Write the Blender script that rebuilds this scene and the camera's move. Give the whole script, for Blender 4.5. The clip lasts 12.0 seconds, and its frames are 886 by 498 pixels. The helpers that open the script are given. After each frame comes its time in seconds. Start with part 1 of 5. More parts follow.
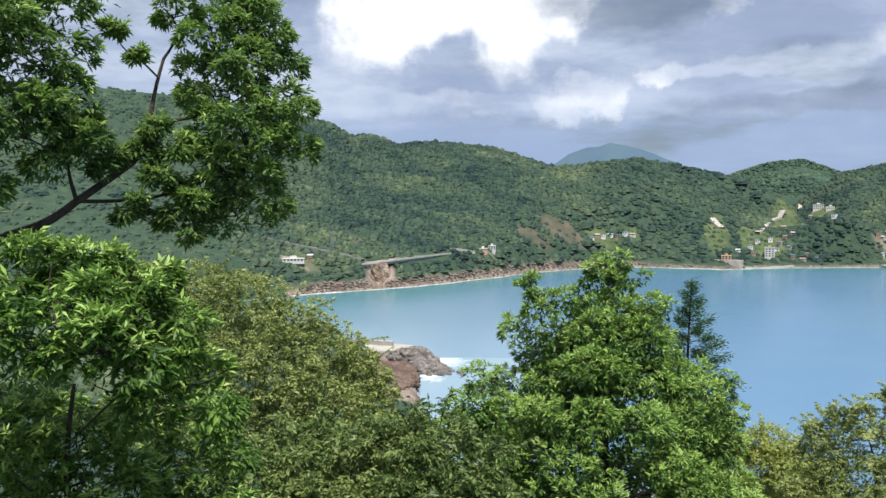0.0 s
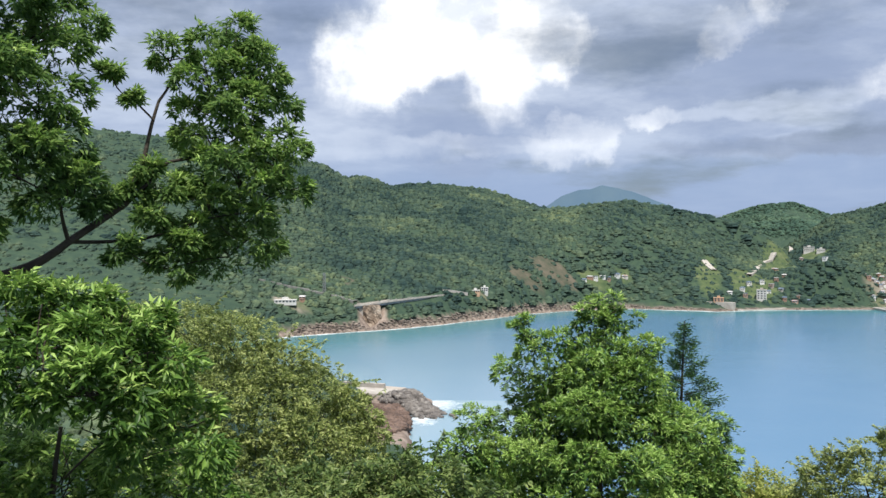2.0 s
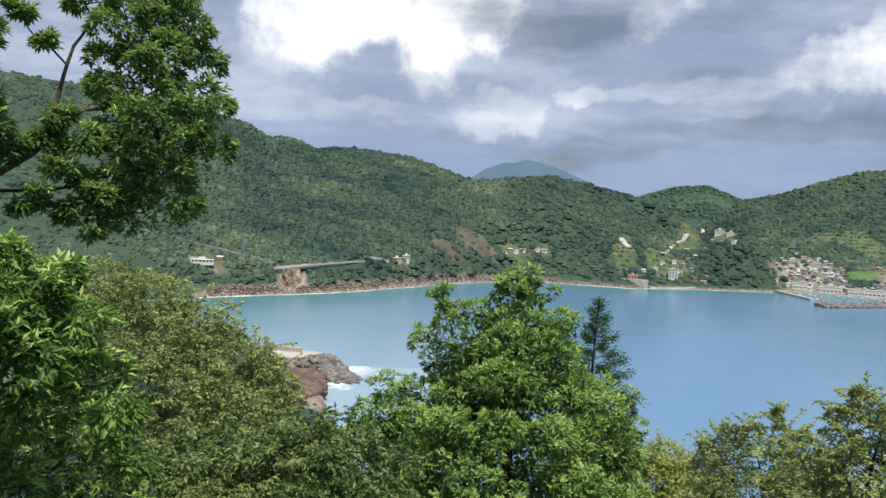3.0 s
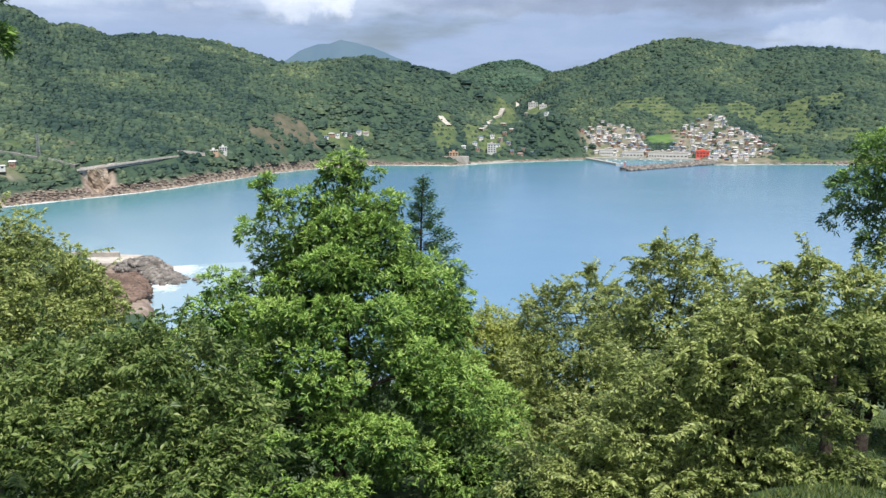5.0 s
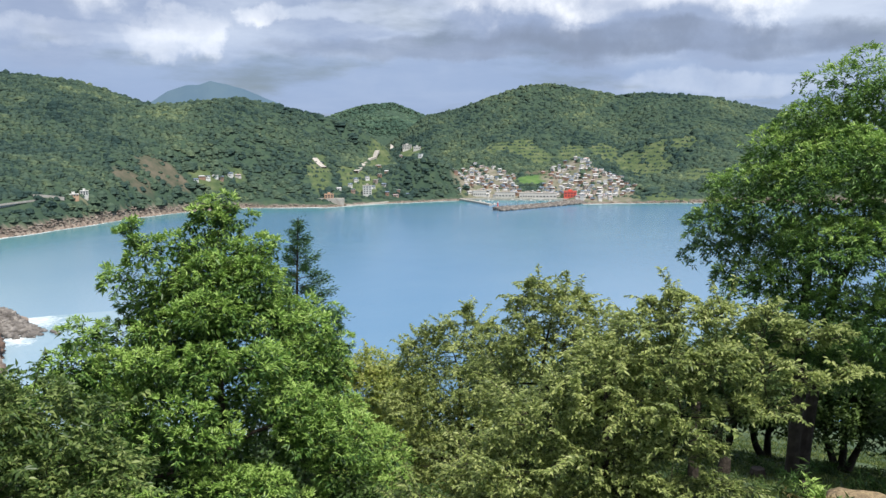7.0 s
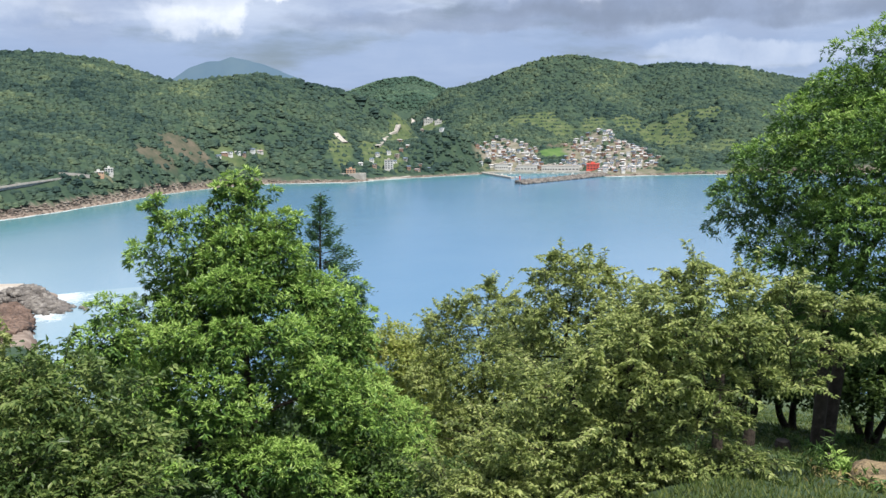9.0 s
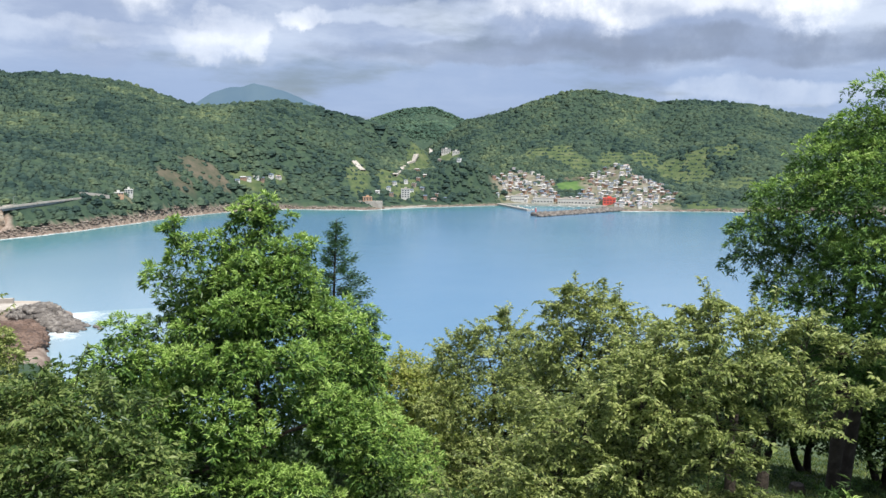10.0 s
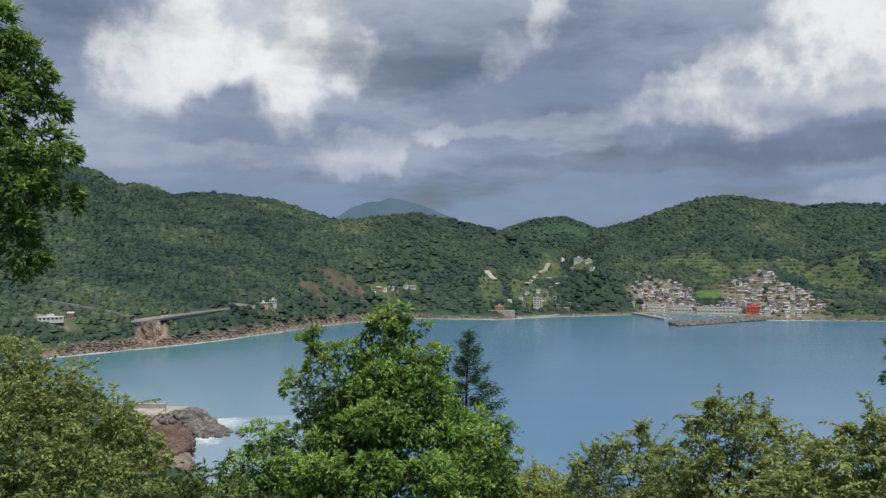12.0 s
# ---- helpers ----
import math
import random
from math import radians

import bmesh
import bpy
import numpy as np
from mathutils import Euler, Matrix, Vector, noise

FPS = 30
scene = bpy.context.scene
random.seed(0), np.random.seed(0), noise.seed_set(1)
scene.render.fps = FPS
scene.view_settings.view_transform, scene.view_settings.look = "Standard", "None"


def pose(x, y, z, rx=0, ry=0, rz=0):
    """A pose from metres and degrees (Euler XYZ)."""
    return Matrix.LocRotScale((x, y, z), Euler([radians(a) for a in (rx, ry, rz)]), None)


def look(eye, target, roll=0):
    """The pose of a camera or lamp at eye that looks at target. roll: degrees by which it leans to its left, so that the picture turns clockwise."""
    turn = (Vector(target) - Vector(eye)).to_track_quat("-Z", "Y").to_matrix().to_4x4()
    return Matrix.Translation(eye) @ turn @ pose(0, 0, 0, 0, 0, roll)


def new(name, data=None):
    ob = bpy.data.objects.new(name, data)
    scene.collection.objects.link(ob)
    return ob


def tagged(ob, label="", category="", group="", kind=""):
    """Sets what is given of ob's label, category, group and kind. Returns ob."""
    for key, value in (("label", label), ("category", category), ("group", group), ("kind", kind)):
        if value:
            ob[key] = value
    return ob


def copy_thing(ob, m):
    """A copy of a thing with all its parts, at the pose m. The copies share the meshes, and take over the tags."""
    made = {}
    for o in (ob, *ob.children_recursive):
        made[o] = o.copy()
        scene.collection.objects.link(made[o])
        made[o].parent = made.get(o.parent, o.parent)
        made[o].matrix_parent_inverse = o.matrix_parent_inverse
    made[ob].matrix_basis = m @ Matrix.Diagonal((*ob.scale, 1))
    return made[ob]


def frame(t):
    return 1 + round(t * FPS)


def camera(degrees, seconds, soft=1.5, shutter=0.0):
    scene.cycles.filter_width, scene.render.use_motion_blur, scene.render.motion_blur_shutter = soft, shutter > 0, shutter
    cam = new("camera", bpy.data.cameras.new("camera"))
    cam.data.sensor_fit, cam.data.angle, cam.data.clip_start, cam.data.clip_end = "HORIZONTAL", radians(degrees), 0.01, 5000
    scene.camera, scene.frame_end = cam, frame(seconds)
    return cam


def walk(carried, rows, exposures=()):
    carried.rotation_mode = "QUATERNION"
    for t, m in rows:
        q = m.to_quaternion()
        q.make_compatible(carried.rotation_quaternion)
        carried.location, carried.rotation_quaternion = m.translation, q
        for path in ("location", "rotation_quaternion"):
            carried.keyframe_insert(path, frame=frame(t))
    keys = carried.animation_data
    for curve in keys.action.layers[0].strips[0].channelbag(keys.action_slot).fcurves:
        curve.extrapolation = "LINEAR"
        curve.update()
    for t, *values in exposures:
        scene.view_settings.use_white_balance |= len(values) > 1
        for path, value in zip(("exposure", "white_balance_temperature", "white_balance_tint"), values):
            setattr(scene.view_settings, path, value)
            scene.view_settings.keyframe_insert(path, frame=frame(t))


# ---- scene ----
# camera -----------------------------------------------------------------
EYE_Z = 80.0
# t, yaw, pitch, roll (degrees)
TURNS = [
    (0, 0.00, -3.20, 0.00), (0.5, 0.30, -2.49, -0.11), (1, 1.24, -1.80, 0.01), (1.5, 1.20, -0.96, 0.04),
    (2, -0.52, -0.23, -0.14), (2.5, -2.44, -0.65, -1.30), (3, -5.98, -2.38, -2.86), (3.5, -10.07, -6.09, -1.11),
    (3.7, -11.47, -7.66, -0.44), (5.3, -20.71, -10.24, -0.57), (5.5, -22.33, -9.78, -1.09), (6, -26.70, -7.98, -1.74),
    (6.5, -28.25, -7.14, -1.01), (7, -27.59, -7.41, 0.03), (9, -26.09, -9.25, 0.72), (9.5, -25.94, -8.88, 0.12),
    (10, -24.83, -7.12, -0.79), (10.5, -21.01, -2.70, -1.33), (11, -18.05, 0.30, -0.54), (11.5, -16.34, 0.79, -0.10),
    (12, -15.46, 0.61, -0.01)]
EXPOSURE = [(0, 0.3), (2.5, 0.22), (3.0, 0.14), (3.5, 0.0), (3.7, 0.02), (5.3, 0.48), (5.5, 0.5), (6.0, 0.42), (6.5, 0.25), (7.2, 0.3), (9.5, 0.38), (10.5, 0.25), (11, -0.37), (12, -0.45)]
cam = camera(57.83, 12.0)
walk(cam, [(t, pose(0, 0, EYE_Z, 90 + pitch, roll, yaw)) for t, yaw, pitch, roll in TURNS], EXPOSURE)

# world and sun ----------------------------------------------------------
SUN_EL, SUN_AZ = 66, 172.0     # degrees; bearing clockwise from +y
world = bpy.data.worlds.new("world")
scene.world = world
world.use_nodes = True


def bearing(az, r, z=0.0):
    a = radians(az)
    return Vector((math.sin(a) * r, math.cos(a) * r, z))


def sky_nodes():
    nt = world.node_tree
    nd, ln = nt.nodes, nt.links
    nd.clear()

    def node(kind, **inputs):
        n = nd.new(kind)
        for k, v in inputs.items():
            n.inputs[k.replace("_", " ")].default_value = v
        return n

    def maths(op, a, b=None, c=None):
        n = nd.new("ShaderNodeMath")
        n.operation = op
        for i, v in enumerate((a, b, c)):
            if v is None:
                continue
            if isinstance(v, (int, float)):
                n.inputs[i].default_value = v
            else:
                ln.new(v, n.inputs[i])
        return n.outputs[0]

    def smooth(v, lo, hi, a=0.0, b=1.0):
        n = nd.new("ShaderNodeMapRange")
        n.interpolation_type = "SMOOTHSTEP"
        ln.new(v, n.inputs[0])
        for i, q in enumerate((lo, hi, a, b)):
            n.inputs[i + 1].default_value = q
        return n.outputs[0]

    def mix(f, a, b):
        n = nd.new("ShaderNodeMix")
        n.data_type = "RGBA"
        if isinstance(f, float):
            n.inputs[0].default_value = f
        else:
            ln.new(f, n.inputs[0])
        for i, v in ((6, a), (7, b)):
            if isinstance(v, tuple):
                n.inputs[i].default_value = (*v, 1)
            else:
                ln.new(v, n.inputs[i])
        return n.outputs[2]

    tc = nd.new("ShaderNodeTexCoord")
    way = tc.outputs["Generated"]
    sep = nd.new("ShaderNodeSeparateXYZ")
    ln.new(way, sep.inputs[0])
    # cloud deck coordinates: perspective towards the horizon
    zz = maths("ADD", maths("MAXIMUM", sep.outputs[2], 0.0), 0.16)
    comb = nd.new("ShaderNodeCombineXYZ")
    ln.new(maths("DIVIDE", sep.outputs[0], zz), comb.inputs[0])
    ln.new(maths("DIVIDE", sep.outputs[1], zz), comb.inputs[1])
    ln.new(maths("MULTIPLY", sep.outputs[2], 2.5), comb.inputs[2])
    deck = comb.outputs[0]

    def fbm(vec, scale, detail=8.0, rough=0.55, shift=0.0):
        m = nd.new("ShaderNodeMapping")
        m.inputs[1].default_value = (shift, shift * 0.7, shift * 1.3)
        ln.new(vec, m.inputs[0])
        n = node("ShaderNodeTexNoise", Scale=scale, Detail=detail, Roughness=rough)
        ln.new(m.outputs[0], n.inputs["Vector"])
        return n

    # warped direction, for ragged cloud banks
    w = fbm(way, 4.5, 12.0, 0.62, 3.0)
    sub = nd.new("ShaderNodeVectorMath")
    sub.operation = "SUBTRACT"
    ln.new(w.outputs["Color"], sub.inputs[0])
    sub.inputs[1].default_value = (0.5, 0.5, 0.5)
    sca = nd.new("ShaderNodeVectorMath")
    sca.operation = "SCALE"
    ln.new(sub.outputs[0], sca.inputs[0])
    sca.inputs["Scale"].default_value = 0.30
    add = nd.new("ShaderNodeVectorMath")
    ln.new(way, add.inputs[0])
    ln.new(sca.outputs[0], add.inputs[1])
    warped = add.outputs[0]

    sca2 = nd.new("ShaderNodeVectorMath")
    sca2.operation = "SCALE"
    ln.new(sub.outputs[0], sca2.inputs[0])
    sca2.inputs["Scale"].default_value = 0.09
    add2 = nd.new("ShaderNodeVectorMath")
    ln.new(way, add2.inputs[0])
    ln.new(sca2.outputs[0], add2.inputs[1])
    low_warp = add2.outputs[0]

    def bank(az, el, inner, outer):
        d = bearing(az, math.cos(radians(el)), math.sin(radians(el)))
        n = nd.new("ShaderNodeVectorMath")
        n.operation = "DOT_PRODUCT"
        nrm = nd.new("ShaderNodeVectorMath")
        nrm.operation = "NORMALIZE"
        ln.new(warped, nrm.inputs[0])
        ln.new(nrm.outputs[0], n.inputs[0])
        n.inputs[1].default_value = d
        return smooth(n.outputs["Value"], math.cos(radians(outer)), math.cos(radians(inner)))

    sky = nd.new("ShaderNodeTexSky")
    sky.sky_type = "NISHITA"
    sky.sun_disc = False
    sky.sun_elevation = radians(SUN_EL)
    sky.sun_rotation = radians(SUN_AZ)
    skyc = nd.new("ShaderNodeMix")
    skyc.data_type = "RGBA"
    skyc.blend_type = "MULTIPLY"
    skyc.inputs[0].default_value = 1.0
    ln.new(sky.outputs[0], skyc.inputs[6])
    skyc.inputs[7].default_value = (SKY_GAIN, SKY_GAIN, SKY_GAIN, 1)
    cover = fbm(deck, 0.9, 9.0, 0.56, 1.7).outputs[0]
    puff = fbm(way, 11.0, 10.0, 0.6, 5.3).outputs[0]
    tone = fbm(deck, 1.6, 9.0, 0.6, 8.1).outputs[0]
    cloud = mix(smooth(tone, 0.3, 0.72), CLOUD_DARK, CLOUD_MID)
    cloud = mix(smooth(sep.outputs[2], 0.05, 0.17, 0.85, 0.0), cloud, CLOUD_LOW)
    for az, el, a, b, k in BRIGHT:
        f = maths("MULTIPLY", maths("MULTIPLY", bank(az, el, a, b), k), smooth(puff, 0.36, 0.60, 0.25, 1.0))
        cloud = mix(f, cloud, CLOUD_WHITE)
    for az, el, a, b, k in SHADED:
        f = maths("MULTIPLY", bank(az, el, a, b), k)
        cloud = mix(f, cloud, CLOUD_DARK)
    for az, el, ha, he, tint, k in STREAKS:
        rgt, fwd = bearing(az + 90, 1), bearing(az, 1)
        dr, df = nd.new("ShaderNodeVectorMath"), nd.new("ShaderNodeVectorMath")
        for n, v in ((dr, rgt), (df, fwd)):
            n.operation = "DOT_PRODUCT"
            ln.new(warped, n.inputs[0])
            n.inputs[1].default_value = v
        q1 = maths("POWER", maths("DIVIDE", maths("ABSOLUTE", dr.outputs["Value"]), math.sin(radians(ha))), 2.0)
        half = nd.new("ShaderNodeVectorMath")
        half.operation = "DOT_PRODUCT"
        ln.new(low_warp, half.inputs[0])
        half.inputs[1].default_value = (0, 0, 1)
        q2 = maths("POWER", maths("DIVIDE", maths("ABSOLUTE", maths("SUBTRACT", half.outputs["Value"], math.sin(radians(el)))), math.sin(radians(he))), 2.0)
        f = maths("MULTIPLY", smooth(maths("ADD", q1, q2), 1.3, 0.45), maths("MULTIPLY", smooth(df.outputs["Value"], 0.0, 0.2, 0.0, k), smooth(puff, 0.3, 0.6, 0.3, 1.0)))
        cloud = mix(f, cloud, {"white": CLOUD_WHITE, "dark": CLOUD_DARK, "base": CLOUD_BASE, "mid": CLOUD_MID, "low": CLOUD_LOW}[tint])
    # high overcast behind and overhead keeps the same mean tone
    total = mix(smooth(cover, 0.30, 0.48, 0.35, 0.97), skyc.outputs[2], cloud)
    bg = node("ShaderNodeBackground", Strength=WORLD_STRENGTH)
    ln.new(total, bg.inputs[0])
    out = nd.new("ShaderNodeOutputWorld")
    ln.new(bg.outputs[0], out.inputs[0])


WORLD_STRENGTH = 0.12
SKY_GAIN = 0.35
CLOUD_DARK = (2.4, 3.0, 4.35)
CLOUD_BASE = (1.75, 2.15, 3.0)
CLOUD_MID = (4.8, 5.4, 6.5)
CLOUD_LOW = (2.4, 3.2, 4.8)
CLOUD_WHITE = (10.0, 10.1, 10.2)
# cloud banks: bearing, elevation, inner and outer radius in degrees, weight
BRIGHT = [(2, 16, 4, 7, 1.0), (6.5, 14.5, 3, 5, 0.85), (-1, 13, 2, 4.5, 0.6), (-4, 11.5, 2, 4.5, 0.75), (6, 11, 1.5, 4, 0.8), (11.8, 7.7, 0.9, 2.2, 0.38), (9, 6.8, 0.6, 1.8, 0.25), (15.8, 8.6, 0.7, 1.8, 0.5), (18.4, 15, 0.8, 2.2, 0.6), (22, 16.5, 0.7, 2.2, 0.6),
          (41, 15, 3, 6.5, 0.95), (36, 11.5, 2, 5, 0.7), (47, 13, 2, 5, 0.8), (31, 9.5, 1, 3, 0.5)]
SHADED = [(-10, 17.5, 3, 6, 0.95), (20, 11.5, 2, 6, 0.55), (2, 8, 1.5, 4, 0.5), (38, 6.6, 1.5, 3.6, 0.7), (30, 6.2, 1.2, 3, 0.6), (46, 6.5, 1.5, 3.5, 0.6)]
# long flat layers: bearing, elevation, half width, half depth, tone, weight
STREAKS = [(24, 4.2, 34, 1.3, "low", 0.65), (38, 9.8, 11, 1.5, "white", 0.45), (22, 9.0, 7, 0.8, "mid", 0.6), (31, 6.2, 15, 0.9, "base", 0.5), (44, 6.9, 15, 1.1, "base", 0.8), (8, 8.6, 8, 1.4, "dark", 0.3), (5, 7.0, 6, 0.6, "white", 0.15), (47, 4.0, 9, 0.9, "mid", 0.6), (-6, 6.6, 8, 0.9, "mid", 0.6)]
sky_nodes()

sun = new("sun", bpy.data.lights.new("sun", "SUN"))
sun.data.energy = 4.8
sun.data.angle = radians(4)
sun.data.color = (1.0, 0.95, 0.86)
sun.matrix_world = look(bearing(SUN_AZ, 10 * math.cos(radians(SUN_EL)), 10 * math.sin(radians(SUN_EL))), (0, 0, 0))


# materials --------------------------------------------------------------
def material(name, ramp, rough=0.8, scale=1.0, detail=6.0, bump=0.0, island=0.0, thin=0.0, spec=0.3, metal=0.0, per_object=0.0, fine=0.0, bump_scale=None, grain=0.0):
    """A procedural surface: a two-scale noise through a colour ramp, with optional variation by island or object."""
    m = bpy.data.materials.new(name)
    m.use_nodes = True
    nd, ln = m.node_tree.nodes, m.node_tree.links
    bs = nd["Principled BSDF"]
    bs.inputs["Roughness"].default_value = rough
    bs.inputs["Specular IOR Level"].default_value = spec
    bs.inputs["Metallic"].default_value = metal
    tc = nd.new("ShaderNodeTexCoord")
    geo = nd.new("ShaderNodeNewGeometry")
    nz = nd.new("ShaderNodeTexNoise")
    nz.inputs["Scale"].default_value = scale
    nz.inputs["Detail"].default_value = detail
    nz.inputs["Roughness"].default_value = 0.6
    ln.new(geo.outputs["Position"], nz.inputs["Vector"])
    val = nz.outputs[0]
    if island or per_object:
        if island:
            rnd, k = geo.outputs["Random Per Island"], island
        else:
            oi = nd.new("ShaderNodeObjectInfo")
            rnd, k = oi.outputs["Random"], per_object
        mr = nd.new("ShaderNodeMapRange")
        ln.new(rnd, mr.inputs[0])
        mr.inputs[3].default_value, mr.inputs[4].default_value = -k / 2, k / 2
        ad = nd.new("ShaderNodeMath")
        ln.new(val, ad.inputs[0])
        ln.new(mr.outputs[0], ad.inputs[1])
        val = ad.outputs[0]
    if fine:
        n2 = nd.new("ShaderNodeTexNoise")
        n2.inputs["Scale"].default_value = scale * 9
        n2.inputs["Detail"].default_value = 4
        ln.new(geo.outputs["Position"], n2.inputs["Vector"])
        ma = nd.new("ShaderNodeMath")
        ma.operation = "MULTIPLY_ADD"
        ln.new(n2.outputs[0], ma.inputs[0])
        ma.inputs[1].default_value = fine
        ma.inputs[2].default_value = -fine / 2
        ad = nd.new("ShaderNodeMath")
        ln.new(val, ad.inputs[0])
        ln.new(ma.outputs[0], ad.inputs[1])
        val = ad.outputs[0]
    if grain:
        n3 = nd.new("ShaderNodeTexNoise")
        n3.inputs["Scale"].default_value = 0.42
        n3.inputs["Detail"].default_value = 3
        n3.inputs["Roughness"].default_value = 0.7
        ln.new(geo.outputs["Position"], n3.inputs["Vector"])
        mg = nd.new("ShaderNodeMath")
        mg.operation = "MULTIPLY_ADD"
        ln.new(n3.outputs[0], mg.inputs[0])
        mg.inputs[1].default_value = grain
        mg.inputs[2].default_value = -grain / 2
        ag = nd.new("ShaderNodeMath")
        ln.new(val, ag.inputs[0])
        ln.new(mg.outputs[0], ag.inputs[1])
        val = ag.outputs[0]
    cr = nd.new("ShaderNodeValToRGB")
    el = cr.color_ramp.elements
    lo, hi = 0.25, 0.75
    for i, c in enumerate(ramp):
        p = lo + (hi - lo) * i / max(1, len(ramp) - 1)
        e = el[i] if i < 2 else el.new(p)
        e.position, e.color = p, (*c, 1)
    ln.new(val, cr.inputs[0])
    ln.new(cr.outputs[0], bs.inputs["Base Color"])
    if bump:
        bn = nd.new("ShaderNodeTexNoise")
        bn.inputs["Scale"].default_value = bump_scale or scale * 4
        bn.inputs["Detail"].default_value = 5
        ln.new(geo.outputs["Position"], bn.inputs["Vector"])
        bp = nd.new("ShaderNodeBump")
        bp.inputs["Strength"].default_value = bump
        bp.inputs["Distance"].default_value = 1.0 / (bump_scale or scale * 4)
        ln.new(bn.outputs[0], bp.inputs["Height"])
        ln.new(bp.outputs[0], bs.inputs["Normal"])
    if thin:
        tr = nd.new("ShaderNodeBsdfTranslucent")
        ln.new(cr.outputs[0], tr.inputs[0])
        mx = nd.new("ShaderNodeMixShader")
        mx.inputs[0].default_value = thin
        ln.new(bs.outputs[0], mx.inputs[1])
        ln.new(tr.outputs[0], mx.inputs[2])
        ln.new(mx.outputs[0], nd["Material Output"].inputs[0])
    return m


M = {}
M["leaf_bright"] = material("leaf_bright", [(0.030, 0.076, 0.019), (0.080, 0.170, 0.036), (0.21, 0.33, 0.075)], 0.42, 1.2, island=0.5, thin=0.2)
M["leaf_mid"] = material("leaf_mid", [(0.042, 0.096, 0.026), (0.094, 0.188, 0.044), (0.19, 0.32, 0.075)], 0.45, 1.2, island=0.4, thin=0.18)
M["leaf_dark"] = material("leaf_dark", [(0.060, 0.122, 0.040), (0.128, 0.230, 0.064), (0.25, 0.37, 0.105)], 0.45, 1.2, island=0.4, thin=0.48)
# leaves lower down and behind, their shade put into a darker colour
M["leaf_shade"] = material("leaf_shade", [(0.03, 0.06, 0.02), (0.06, 0.11, 0.03), (0.12, 0.19, 0.05)], 0.5, 1.2, island=0.4, thin=0.3)
# fresh leaves, pale enough to stand for light on the clump tops too
M["leaf_fresh"] = material("leaf_fresh", [(0.19, 0.33, 0.07), (0.30, 0.46, 0.11), (0.42, 0.56, 0.17)], 0.42, 1.5, island=0.35, thin=0.22)
# darker copy of the olive leaf, with the low tree's shade in its colour
M["leaf_olive_shade"] = material("leaf_olive_shade", [(0.062, 0.112, 0.036), (0.142, 0.215, 0.060), (0.28, 0.35, 0.12)], 0.38, 1.0, island=0.6, thin=0.4)
M["leaf_olive"] = material("leaf_olive", [(0.13, 0.178, 0.062), (0.285, 0.355, 0.112), (0.50, 0.555, 0.22)], 0.38, 1.0, island=0.6, thin=0.45)
M["leaf_shrub"] = material("leaf_shrub", [(0.045, 0.105, 0.022), (0.10, 0.20, 0.038), (0.20, 0.33, 0.065)], 0.42, 1.1, island=0.5, thin=0.35)
M["leaf_yellow"] = material("leaf_yellow", [(0.20, 0.27, 0.065), (0.36, 0.42, 0.11), (0.52, 0.53, 0.18)], 0.45, 1.0, island=0.5, thin=0.45)
M["leaf_conifer"] = material("leaf_conifer", [(0.04, 0.10, 0.04), (0.075, 0.165, 0.055), (0.12, 0.23, 0.075)], 0.6, 1.2, island=0.4, thin=0.15)
M["bark"] = material("bark", [(0.022, 0.018, 0.014), (0.048, 0.038, 0.03), (0.085, 0.07, 0.056)], 0.9, 6.0, bump=0.6)
# lighter, bluer forest: haze and sunlight on the far hill put into the colour
M["hazy_wood"] = material("hazy_wood", [(0.035, 0.075, 0.056), (0.056, 0.105, 0.072), (0.09, 0.145, 0.088)], 0.8, 0.006, island=0.3, fine=0.25, spec=0.2)
# the blue in these greens stands for haze over the hills
M["forest"] = material("forest", [(0.020, 0.040, 0.040), (0.040, 0.070, 0.060), (0.072, 0.108, 0.074), (0.145, 0.185, 0.100)], 0.9, 0.0085, island=0.16, bump=0.7, bump_scale=0.5, fine=0.26, spec=0.05, grain=0.32)


# mesh helpers -----------------------------------------------------------
def from_arrays(name, verts, faces, mat, smooth=False):
    """A mesh object from an (n,3) array and an (m,3 or 4) array."""
    me = bpy.data.meshes.new(name)
    k = faces.shape[1]
    me.vertices.add(len(verts))
    me.vertices.foreach_set("co", np.asarray(verts, np.float32).ravel())
    me.loops.add(faces.size)
    me.loops.foreach_set("vertex_index", faces.astype(np.int32).ravel())
    me.polygons.add(len(faces))
    me.polygons.foreach_set("loop_start", np.arange(0, faces.size, k, dtype=np.int32))
    if smooth:
        me.polygons.foreach_set("use_smooth", np.ones(len(faces), bool))
    me.update(calc_edges=True)
    me.validate()
    if mat:
        me.materials.append(mat)
    return new(name, me)


def part(name, bm, mat, parent=None, label="", smooth=False):
    me = bpy.data.meshes.new(name)
    bm.to_mesh(me)
    bm.free()
    if smooth:
        for p in me.polygons:
            p.use_smooth = True
    if mat:
        me.materials.append(mat)
    ob = new(name, me)
    if parent:
        ob.parent = parent
    return tagged(ob, label)


def lerp(x, pts):
    """Smooth interpolation through (x, value) control points."""
    xs = np.array([p[0] for p in pts], float)
    ys = np.array([p[1] for p in pts], float)
    return np.interp(x, xs, ys)


